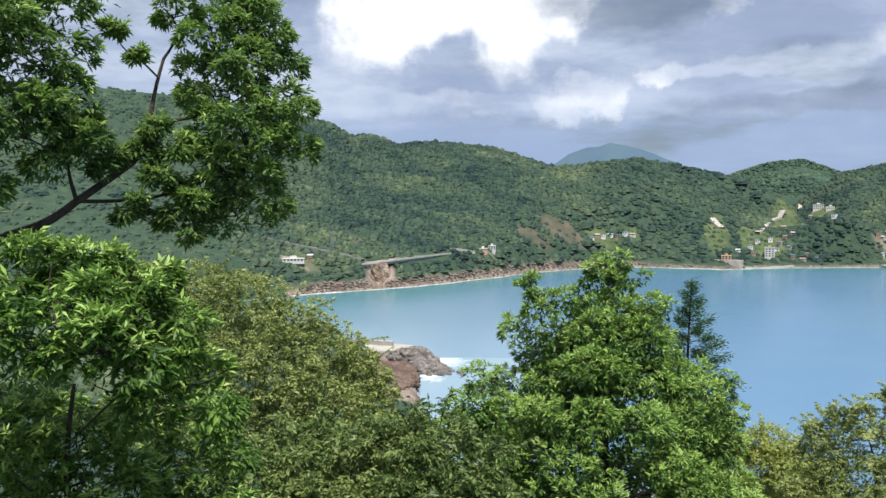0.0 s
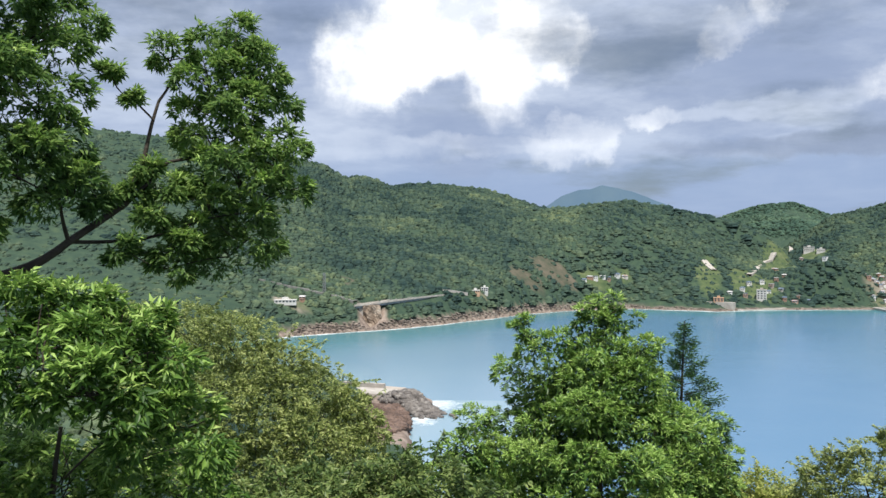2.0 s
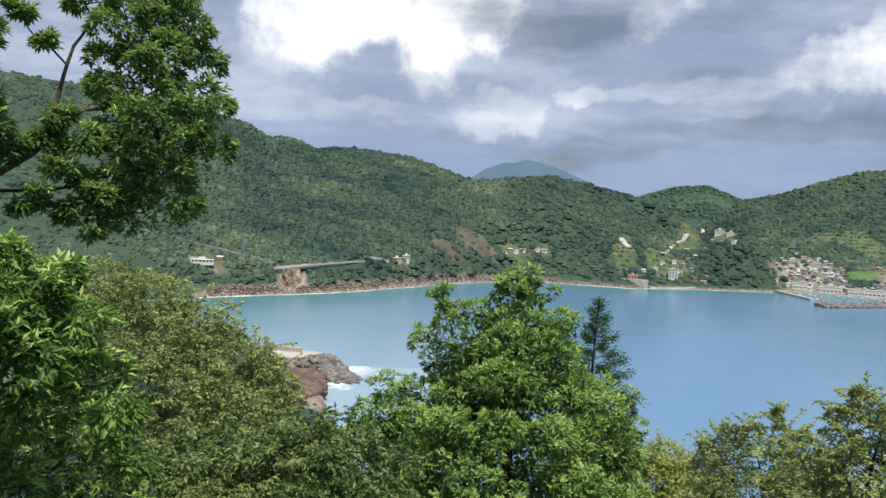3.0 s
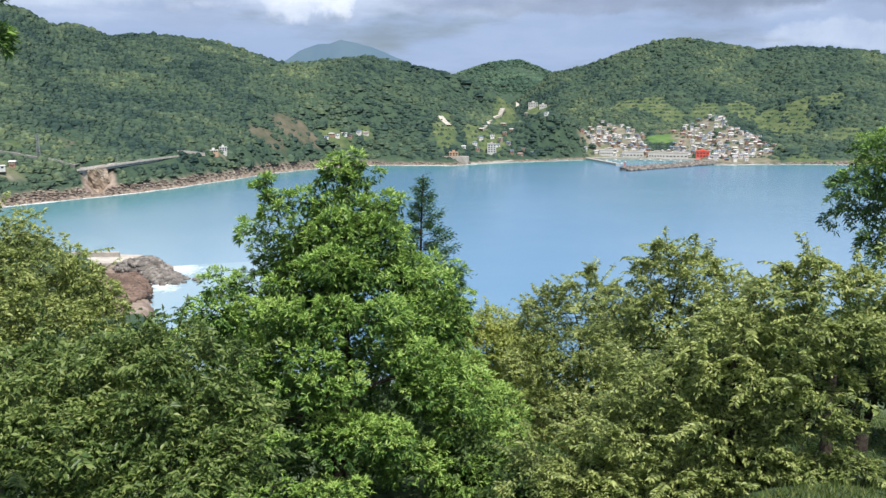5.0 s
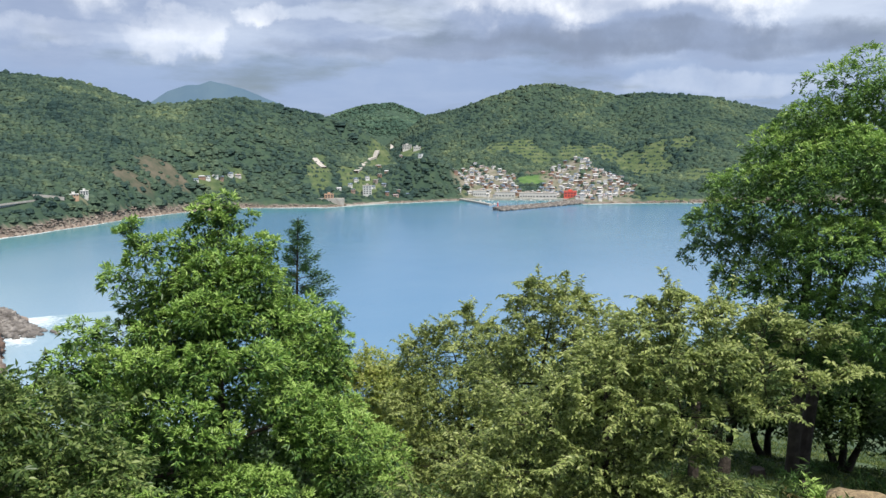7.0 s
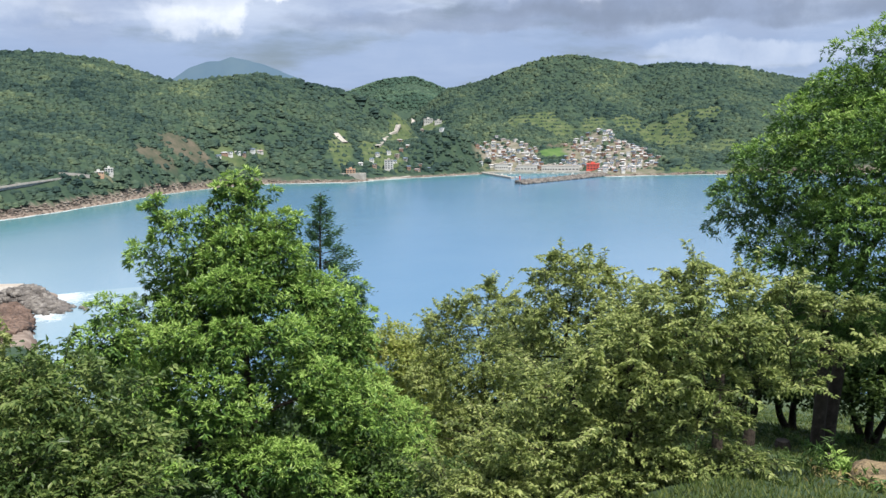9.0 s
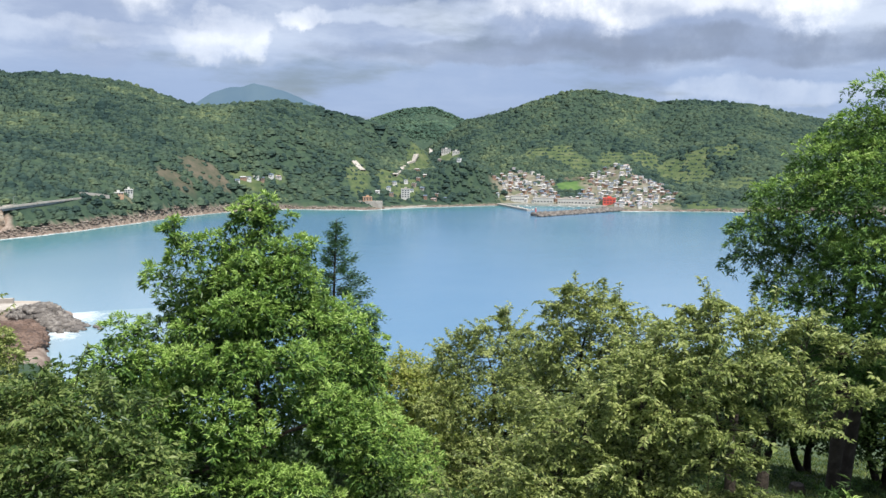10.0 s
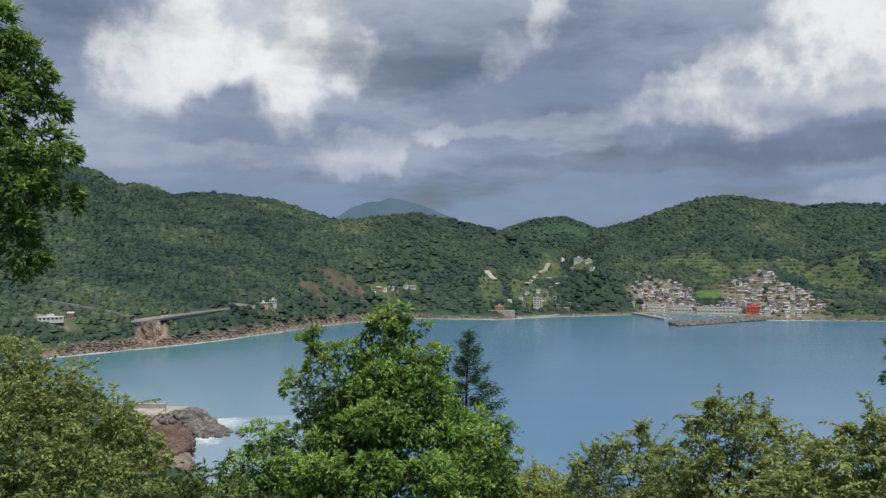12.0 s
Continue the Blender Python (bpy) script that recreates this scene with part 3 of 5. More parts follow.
tagged(sea, "calm blue sea of the bay with a line of surf", "sea", kind="structure")

rng = np.random.default_rng(7)


def distant_mountain():
    """A far peak behind the hills, with blue haze put into its colour and glow."""
    d = 4600
    azs = np.linspace(5, 19, 80)
    el = lerp(azs, [(5, 0.9), (7.9, 2.86), (8.9, 3.5), (10.1, 3.92), (10.9, 4.0), (11.7, 4.27), (12.2, 4.18), (12.9, 4.0), (13.9, 3.77), (15.1, 3.25), (16.1, 2.85), (19, 1.2)]) + 0.05 * value_noise(azs, azs * 0, 0.8, 2, 3)
    rows = np.linspace(0, 1, 10)
    A, K = np.meshgrid(np.radians(azs), rows)
    R = d - 500 * (1 - K) * (1 + 0.25 * value_noise(A * 40, K * 3, 1.0, 5, 3))
    Z = -50 + (EYE_Z + d * np.tan(np.radians(el))[None] + 50) * K
    v = np.stack([np.sin(A) * R, np.cos(A) * R, Z], -1).reshape(-1, 3)
    m = len(azs)
    i, j = np.meshgrid(np.arange(len(rows) - 1), np.arange(m - 1), indexing="ij")
    q = np.stack([i * m + j, i * m + j + 1, (i + 1) * m + j + 1, (i + 1) * m + j], -1).reshape(-1, 4)
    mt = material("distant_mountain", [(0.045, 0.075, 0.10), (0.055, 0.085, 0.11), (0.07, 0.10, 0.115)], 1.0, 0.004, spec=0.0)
    # a faint blue glow from the surface takes the place of haze
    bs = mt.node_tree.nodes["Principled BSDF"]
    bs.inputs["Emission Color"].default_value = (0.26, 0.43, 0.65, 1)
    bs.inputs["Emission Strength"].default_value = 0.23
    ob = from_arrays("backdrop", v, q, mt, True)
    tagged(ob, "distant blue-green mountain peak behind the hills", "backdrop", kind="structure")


distant_mountain()


# distant woods ----------------------------------------------------------
def crowns(name, pts, radius, mat, label, rise=1.0):
    """Many rounded tree crowns as one joined mesh."""
    seg = 5
    base = []
    for k, (rr, zz) in enumerate(((1.0, -0.1), (0.8, 0.62))):
        for s in range(seg):
            a = 2 * math.pi * (s + 0.5 * (k % 2)) / seg
            base.append((rr * math.cos(a), rr * math.sin(a), zz))
    base.append((0, 0, 1.08))
    base = np.array(base)
    f = []
    for k in range(1):
        for s in range(seg):
            a, b = k * seg + s, k * seg + (s + 1) % seg
            f += [(a, b, b + seg), (a, b + seg, a + seg)]
    for s in range(seg):
        f.append((seg + s, seg + (s + 1) % seg, 2 * seg))
    f = np.array(f)
    n = len(pts)
    rad = radius * np.exp(rng.normal(0, 0.33, n))
    v = base[None] * rng.uniform(0.78, 1.22, (n, len(base), 1)) * rad[:, None, None]
    v[:, :, 2] *= rise * rng.uniform(0.7, 1.6, n)[:, None]
    v += pts[:, None, :]
    faces = (f[None] + (np.arange(n) * len(base))[:, None, None]).reshape(-1, 3)
    return tagged(from_arrays(name, v.reshape(-1, 3), faces, mat, True), label, "woods", kind="stuff")


def scatter(r0, r1, a0, a1, count):
    r = np.sqrt(rng.uniform(r0 * r0, r1 * r1, count))
    a = np.radians(rng.uniform(a0, a1, count))
    return np.sin(a) * r, np.cos(a) * r


def far_woods():
    x, y = scatter(640, 1850, -30, 57, 86000)
    z = height(x, y)
    r, az = polar(x, y)
    inland = r - lerp(az, FAR_SHORE)
    ok = (z > 5) & (inland > lerp(az, [(-60, 9), (8, 10), (14, 9), (18, 16), (24, 16), (25, 10), (28, 12), (44, 14)]))
    ok &= (cover(x, y, "any", 0.9) < 0.5) | ((cover(x, y, "lived") > 0.5) & (rng.random(len(r)) < 0.12)) | ((cover(x, y, "scrub") > 0.5) & (rng.random(len(r)) < 0.3))
    ok &= ~((np.abs(az + 4.6) < 0.9) & (r < 798))
    # felled strip in front of the coast bridge
    deck_r, deck_z = lerp(az, [(-5.9, 780), (-3.6, 797), (-0.9, 836), (0.45, 862)]), lerp(az, [(-5.9, 21.8), (-3.6, 24.4), (-0.9, 26.6), (0.45, 27)])
    ok &= ~((az > -5.9) & (az < 0.45) & (r < deck_r + 8) & (z + 4.5 > EYE_Z - (EYE_Z - deck_z) * r / deck_r))
    # slopes turned away from the bay carry a thinner stand
    near = height(x * 0.985, y * 0.985)
    behind = (np.arctan2(z + 6 - EYE_Z, r) < np.arctan2(near - EYE_Z, r * 0.985))
    ok &= ~behind | (rng.random(len(r)) < 0.12)
    ok &= (az > -14) | (rng.random(len(r)) < 0.3)
    ok &= (r < 1500) | (rng.random(len(r)) < 0.75)
    crowns("woods", np.stack([x, y, z - 1.0], -1)[ok], 3.75, M["forest"], "dense green broadleaf woods on the far hills", 0.6)
    # the hill behind the pass wears the haze-tinted forest colour
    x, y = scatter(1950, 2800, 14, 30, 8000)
    crowns("woods", np.stack([x, y, height(x, y)], -1), 5, M["hazy_wood"], "woods on the hill behind the pass", 0.4)
    x, y = scatter(45, 640, -34, -3.4, 5200)
    z = height(x, y)
    r, az = polar(x, y)
    ok = (z > 1) & (r < lerp(az, NEAR_SHORE) - 6) & ((az < -7.4) | (r < 220))
    crowns("woods", np.stack([x, y, z], -1)[ok], 3.4, M["forest"], "woods on the near coast below the lookout", 0.9)
    # hedges and orchard trees between the terraces
    x, y = scatter(1080, 1560, 10, 47, 30000)
    z = height(x, y)
    ok = (cover(x, y, "field") > 0.5) & (np.mod(z + 2.5 * value_noise(x, y, 30, 5, 2), 6) < 2.2)
    crowns("hedges", np.stack([x, y, z - 0.3], -1)[ok], 1.7, M["forest"], "rows of shrubs between the terraced fields", 0.8)


far_woods()


# near trees -------------------------------------------------------------
def leaf_sprays(name, tips, ways, size, count, mat, droop=0.35, spread=0.75, slim=0.36, loose=0.45):
    """Sprays of folded leaves round twig tips; one joined mesh."""
    tips = np.repeat(tips, count, 0)
    ways = np.repeat(ways, count, 0)
    m = len(tips)
    d = ways + rng.normal(0, spread, (m, 3))
    d[:, 2] = d[:, 2] * 0.6 - droop
    d /= np.linalg.norm(d, axis=1, keepdims=True)
    side = np.cross(d, rng.normal(0, 0.45, (m, 3)) + np.array([0, 0, 1.0]))
    side /= np.linalg.norm(side, axis=1, keepdims=True) + 1e-6
    up = np.cross(side, d)
    L = (size * rng.uniform(0.6, 1.25, m))[:, None]
    base = tips + rng.normal(0, size * loose, (m, 3))
    mid = base + d * L * 0.45
    v = np.stack([base, mid + side * L * slim * 0.5 + up * L * 0.07, base + d * L - up * L * 0.12, mid - side * L * slim * 0.5 + up * L * 0.07], 1)
    o = (np.arange(m) * 4)[:, None, None]
    f = (np.array([[0, 1, 2], [0, 2, 3]])[None] + o).reshape(-1, 3)
    return from_arrays(name, v.reshape(-1, 3), f, mat)


def limb(bm, a, b, ra, rb, bend=0.12, steps=5, seg=6):
    """A tapered, slightly bent limb."""
    a, b = Vector(a), Vector(b)
    ax = b - a
    off = Vector(rng.normal(0, bend * ax.length, 3)) * 0.5
    q = ax.to_track_quat("Z", "Y")
    rings = []
    for i in range(steps + 1):
        t = i / steps
        c = a.lerp(b, t) + off * math.sin(math.pi * t)
        r = ra + (rb - ra) * t
        rings.append([bm.verts.new(c + q @ Vector((math.cos(2 * math.pi * s / seg) * r, math.sin(2 * math.pi * s / seg) * r, 0))) for s in range(seg)])
    for p, n in zip(rings, rings[1:]):
        for s in range(seg):
            bm.faces.new((p[s], p[(s + 1) % seg], n[(s + 1) % seg], n[s]))


def spot(az, el, d):
    """A place by bearing, elevation and plan distance from the lookout."""
    return bearing(az, d, EYE_Z + d * math.tan(radians(el)))


def tree(name, label, foot, lobes, leaf, mat, density, per=8, trunk_r=0.12, droop=0.35, slim=0.36, lift=0.45, spread=0.75, stems=1, inner=0.10, fork_at=0.5, twigs=5, bark="bark", group="", limbs=(), core_density=16, fresh=0.0, pith=(), loose=0.45, tufts=8, flat=0.85, shoots=0, crest=0.12):
    """A broadleaf tree. foot: (bearing, distance); lobes: (place, radius) of its leaf masses; density: sprays per square metre;
    tufts: domed leaf clumps on a mass of 0.4 m radius; shoots: long leafy shoots on each mass."""
    base = at_ground(*foot, -0.15)
    root = tagged(new(name), label, "tree", group)
    root.location = base
    cs = np.array([Vector(p) - base for p, r in lobes])
    rr = np.array([r for p, r in lobes])
    pts, ways, tops = [], [], []
    squash = np.array([1.05, 1.05, flat])
    for c, r in zip(cs, rr):
        m = max(3, int(round(tufts * (r / 0.4) ** 1.5)))
        n = max(2, int(density * 15 * (r * r + 0.03) / m))
        turn0 = rng.uniform(0, 6.28)
        for k in range(m):
            z = 1 - (k + 0.5) / m * 1.55
            w = math.sqrt(max(0.0, 1 - z * z))
            g = np.array([w * math.cos(turn0 + k * 2.4), w * math.sin(turn0 + k * 2.4), z]) + rng.normal(0, 0.12, 3)
            rc = r * rng.uniform(0.36, 0.56) * (8 / tufts) ** 0.25
            cc = c + g * (r * rng.uniform(0.46, 0.70)) * squash
            e = rng.normal(0, 1, (n, 3)) + g * 0.9 + np.array([0, 0, lift])
            e /= np.linalg.norm(e, axis=1, keepdims=True)
            pts.append(cc + e * (rc * rng.uniform(0.7, 1.05, n))[:, None] * np.array([1.1, 1.1, 0.75]))
            ways.append(e * 0.75 + g * 0.35)
            tops.append(e[:, 2] * 0.6 + g[2] * 0.6)
    p, d, top = np.concatenate(pts), np.concatenate(ways), np.concatenate(tops)
    keep = np.ones(len(p), bool)
    for c, r in zip(cs, rr):
        keep &= (np.linalg.norm((p - c) / squash, axis=1) > r * 0.40) | (rng.random(len(p)) < inner)
    p, d, top = p[keep], d[keep], top[keep]
    if shoots:
        sprigs = bmesh.new()
        sp, sd = [], []
        for c, r in zip(cs, rr):
            for k in range(max(1, int(shoots * min(1.5, r / 0.4)))):
                g = Vector(rng.normal(0, 1, 3))
                g.z = abs(g.z) * 0.7 + 0.25
                g.normalize()
                a, L = Vector(c) + g * r * 0.35, rng.uniform(0.8, 1.5) * min(r, 0.55) + 0.18
                sag = rng.uniform(0.0, 0.35) * L
                line = [a + g * (L * t) - Vector((0, 0, sag * t * t)) for t in (0, 0.25, 0.5, 0.75, 1.0)]
                for i, (u, v) in enumerate(zip(line, line[1:])):
                    limb(sprigs, u, v, 0.0075 - 0.0014 * i, 0.0061 - 0.0014 * i, 0.02, 1, 3)
                m = int(L / (leaf * 0.42)) + 2
                for i in range(m):
                    t = 0.25 + 0.75 * (i + 0.5) / m
                    sp.append(a + g * (L * t) - Vector((0, 0, sag * t * t)))
                    side = g.cross(Vector((0, 0, 1))) * (1.0 if i % 2 else -1.0)
                    sd.append(side * 0.8 + g * 0.55)
        tagged(part("shoot_wood", sprigs, M["bark"], root, smooth=True), kind="stuff")
        sprig = leaf_sprays("shoot_foliage", np.array(sp), np.array(sd), leaf * 1.12, 2, mat, droop, 0.3, slim, 0.08)
        sprig.parent = root
        tagged(sprig, kind="stuff")
    # lighter young leaves on clump tops also carry the light that falls there
    if fresh:
        sel = (top > crest) & (rng.random(len(p)) < fresh)
        young = leaf_sprays("young_growth", p[sel] + d[sel] * leaf * 0.5, d[sel] + np.array([0, 0, 0.5]), leaf * 0.9, per, M["leaf_fresh"], 0.2, spread * 0.9, slim * 0.9, loose)
        young.parent = root
        tagged(young, kind="stuff")
        p, d = p[~sel], d[~sel]
    crown = leaf_sprays("crown", p, d, leaf, per, mat, droop, spread, slim, loose)
    crown.parent = root
    tagged(crown, kind="stuff")
    core = [c + rng.normal(0, 0.30 * r, (int(core_density * 18 * r * r) + 2, 3)) * squash for c, r in zip(cs, rr)]
    core += [np.array(Vector(q) - base) + rng.normal(0, 0.45 * w, (int(160 * w * w), 3)) for q, w in pith]
    core = np.concatenate(core)
    inside = leaf_sprays("inner_leaves", core, rng.normal(0, 1, core.shape), leaf * (1.35 if leaf > 0.09 else 1.05), 6, mat, 0.1, 0.8, 0.42)
    inside.parent = root
    tagged(inside, kind="stuff")
    mid = cs.mean(0)
    pool = []
    if limbs:
        for path, r0, r1 in limbs:
            pts = [Vector(q) - base for q in path]
            bm = bmesh.new()
            for k, (a, c) in enumerate(zip(pts, pts[1:])):
                ra, rb = r0 + (r1 - r0) * k / (len(pts) - 1), r0 + (r1 - r0) * (k + 1) / (len(pts) - 1)
                limb(bm, a, c, ra, rb, 0.05, 5, 8)
                pool += [(a.lerp(c, t), ra + (rb - ra) * t) for t in (0.4, 0.7, 1.0)]
            part("branch" if pool[0][1] != r0 and r0 < trunk_r else "trunk", bm, M[bark], root, smooth=True)
        fork = pool[0][0]
    else:
        for s in range(stems):
            a = 2.1 * s + 0.6
            off = Vector((math.cos(a), math.sin(a), 0)) * (1.6 * trunk_r if stems > 1 else 0)
            fork = Vector((mid[0] * 0.5, mid[1] * 0.5, mid[2] * fork_at)) + off * 3
            tip = Vector((mid[0], mid[1], 0.45 * mid[2] + 0.55 * cs[:, 2].max() - 0.2)) + off * 4
            bm = bmesh.new()
            limb(bm, Vector((off.x, off.y, -0.3)), off + Vector((0, 0, 0.25)), trunk_r * 1.7, trunk_r * 1.15, 0.02, 3, 10)
            limb(bm, off + Vector((0, 0, 0.22)), fork, trunk_r * 1.15, trunk_r * 0.75, 0.06, 7, 10)
            limb(bm, fork, tip, trunk_r * 0.75, 0.012, 0.08, 8, 7)
            part("trunk", bm, M[bark], root, smooth=True)
            pool += [(fork.lerp(tip, t), trunk_r * 0.75 * (1 - 0.8 * t)) for t in (0.0, 0.15, 0.3, 0.45, 0.6, 0.8)]
    small = bmesh.new()
    order = sorted(range(len(cs)), key=lambda k: (Vector(cs[k]) - fork).length)
    for n, k in enumerate(order):
        c, r = Vector(cs[k]), rr[k]
        bm = bmesh.new()
        p, pr = min(pool, key=lambda q: (q[0] - c).length + 1.2 * max(0, q[0].z - c.z + 0.35 * r))
        r0 = min(pr * 0.62, 0.05)
        r1 = max(0.006, r0 * 0.4)
        limb(bm, p, c, r0, r1, 0.16)
        part("branch", bm, M[bark], root, smooth=True)
        pool += [(p.lerp(c, t), r0 + (r1 - r0) * t) for t in (0.5, 0.8, 1.0)]
        for q in range(twigs):
            dd = Vector(rng.normal(0, 1, 3)).normalized()
            dd.z = abs(dd.z) * 0.8
            limb(small, p.lerp(c, rng.uniform(0.6, 1.0)), c + dd * r * 0.95, max(0.005, r1 * 0.8), 0.003, 0.16, 4, 4)
    tagged(part("twig_spray", small, M[bark], root, smooth=True), kind="stuff")
    return root


def ring_lobes(az, d, levels, r, seed, flat=1.0, gap=1.25):
    """Leaf masses of a full crown: levels are (elevation, half width in metres)."""
    g = np.random.default_rng(seed)
    c = bearing(az, d)
    right, away = bearing(az + 90, 1), bearing(az, 1)
    out = []
    for k, (el, w) in enumerate(levels):
        z = EYE_Z + d * math.tan(radians(el))
        n = max(1, int(round(2 * math.pi * w / (gap * r)))) if w > r * 0.4 else 1
        for i in range(n):
            a = 2 * math.pi * (i + 0.5 * (k % 2)) / n + g.uniform(-0.25, 0.25)
            q = w - r * 1.02 if n > 1 else 0
            q *= g.uniform(0.84, 1.12)
            p = c + right * (math.cos(a) * q) + away * (math.sin(a) * q * flat)
            out.append((Vector((p.x, p.y, z + g.uniform(-0.25, 0.2) * r)), r * g.uniform(0.7, 1.25)))
    return out


def crown_shell(az, d, levels, r, seed):
    """Leaf masses scattered unevenly over a conical crown: levels are (elevation, half width in metres)."""
    g = np.random.default_rng(seed)
    c = bearing(az, d)
    right, away = bearing(az + 90, 1), bearing(az, 1)
    out = []
    for k, (el, w) in enumerate(levels):
        n = int(2 * math.pi * w / (1.7 * r))
        for i in range(n):
            a = 2 * math.pi * (i + 0.5 * (k % 2)) / n + g.uniform(-0.3, 0.3)
            q = (w - 0.8 * r) * g.uniform(0.74, 1.12)
            p = c + right * (math.cos(a) * q) + away * (math.sin(a) * q)
            z = EYE_Z + d * math.tan(radians(el)) + g.uniform(-0.6, 0.6) * r
            out.append((Vector((p.x, p.y, z)), r * g.uniform(0.72, 1.3)))
    return out


def masses(rows):
    return [(spot(az, el, d), r) for az, el, d, r in rows]


def near_trees():
    tree("camphor_tree", "tall bright green broadleaf tree with fresh leaf tips", (10.8, 14),
         masses([(11.8, -4.5, 14, 0.34), (10.9, -5.2, 13.9, 0.26), (12.7, -5.2, 14.1, 0.30), (11.9, -5.9, 14, 0.34), (6.3, -5.5, 13.8, 0.15), (6.4, -6.4, 13.8, 0.24), (7.1, -7.4, 13.7, 0.34), (15.2, -7.3, 13.9, 0.26), (14.2, -7.6, 13.8, 0.34), (9.4, -7.0, 13.8, 0.36), (11.6, -7.6, 13.6, 0.40), (5.6, -9.0, 13.8, 0.36)])
         + crown_shell(11.5, 14, [(-9.2, 1.0), (-11.6, 1.4), (-14.2, 2.0), (-17.0, 2.4), (-20.0, 2.7), (-23.2, 2.95), (-26.6, 3.1)], 0.47, 1)
         + masses([(3.0, -12.6, 13.2, 0.36), (2.0, -14.4, 13, 0.42), (3.6, -14.8, 13, 0.42), (1.0, -16.2, 13, 0.42), (18.4, -13.0, 13.6, 0.3), (19.6, -14.4, 13.6, 0.3), (19.0, -16.0, 13.5, 0.36)]),
         0.100, M["leaf_bright"], 40, 9, 0.15, 0.42, 0.27, 0.75, 0.85, core_density=6, fresh=0.88, crest=0.22, loose=0.14, tufts=7,
         pith=[(spot(10.9, e, 14.3), w) for e, w in ((-8, 0.4), (-10, 0.65), (-12, 0.85), (-14, 1.0), (-16.5, 1.2), (-19, 1.4), (-22, 1.6), (-25, 1.7), (-28, 1.7))])
    tree("broadleaf_tree", "round-crowned olive-green broadleaf tree on the slope", (-12.5, 13),
         masses([(-20.5, -6.2, 13, 0.7), (-17.3, -6.2, 13, 0.7), (-14.4, -7.0, 12.6, 0.65), (-11.4, -8.6, 12.8, 0.65), (-8.6, -10.4, 12.8, 0.6), (-6.9, -12.5, 13, 0.55), (-5.9, -11.4, 12.8, 0.36), (-4.9, -13.4, 12.6, 0.42), (-5.8, -14.8, 12.6, 0.55), (-12, -11.8, 12.2, 0.7),
                 (-15.2, -10.8, 12.2, 0.7), (-18.6, -10.4, 12.4, 0.7), (-9.2, -14.2, 12.2, 0.7), (-12.4, -15.4, 12, 0.7), (-16, -15, 12, 0.7), (-6.5, -17.5, 12, 0.6), (-13, -9, 14.2, 0.8), (-18, -8, 14.2, 0.8), (-8, -13, 14, 0.8), (-20, -14, 12, 0.7), (-10, -18, 12, 0.6)]),
         0.070, M["leaf_olive"], 52, 10, 0.1, 0.25, 0.40, 0.6, 0.9, loose=0.24, core_density=6, shoots=3)
    tree("broadleaf_tree", "low spreading yellow-green broadleaf tree below the lookout", (-5, 8.6),
         masses([(-13.5, -18.5, 9, 0.5), (-10.3, -18.2, 9, 0.5), (-6.8, -18.2, 9, 0.5), (-3.4, -17.6, 9, 0.5), (-0.6, -16.8, 9.3, 0.48), (-11.5, -22, 8.6, 0.5), (-7.5, -22, 8.5, 0.55), (-3.3, -21.5, 8.6, 0.55), (0.2, -20.6, 8.8, 0.5),
                 (-15, -23, 8.6, 0.5), (-5.5, -26, 8.3, 0.5), (-10, -26.5, 8.3, 0.5), (-1.2, -25, 8.3, 0.5), (1.2, -24, 8.4, 0.45), (2.4, -18.6, 9.2, 0.42), (3.4, -21.5, 9, 0.45), (2.6, -25, 8.6, 0.45), (-5, -16.2, 9.6, 0.3), (-14, -27, 8.2, 0.5), (-8.8, -16, 9.4, 0.25)]),
         0.080, M["leaf_olive_shade"], 52, 9, 0.07, 0.3, 0.40, 0.6, 0.9, loose=0.24, core_density=6, shoots=3)
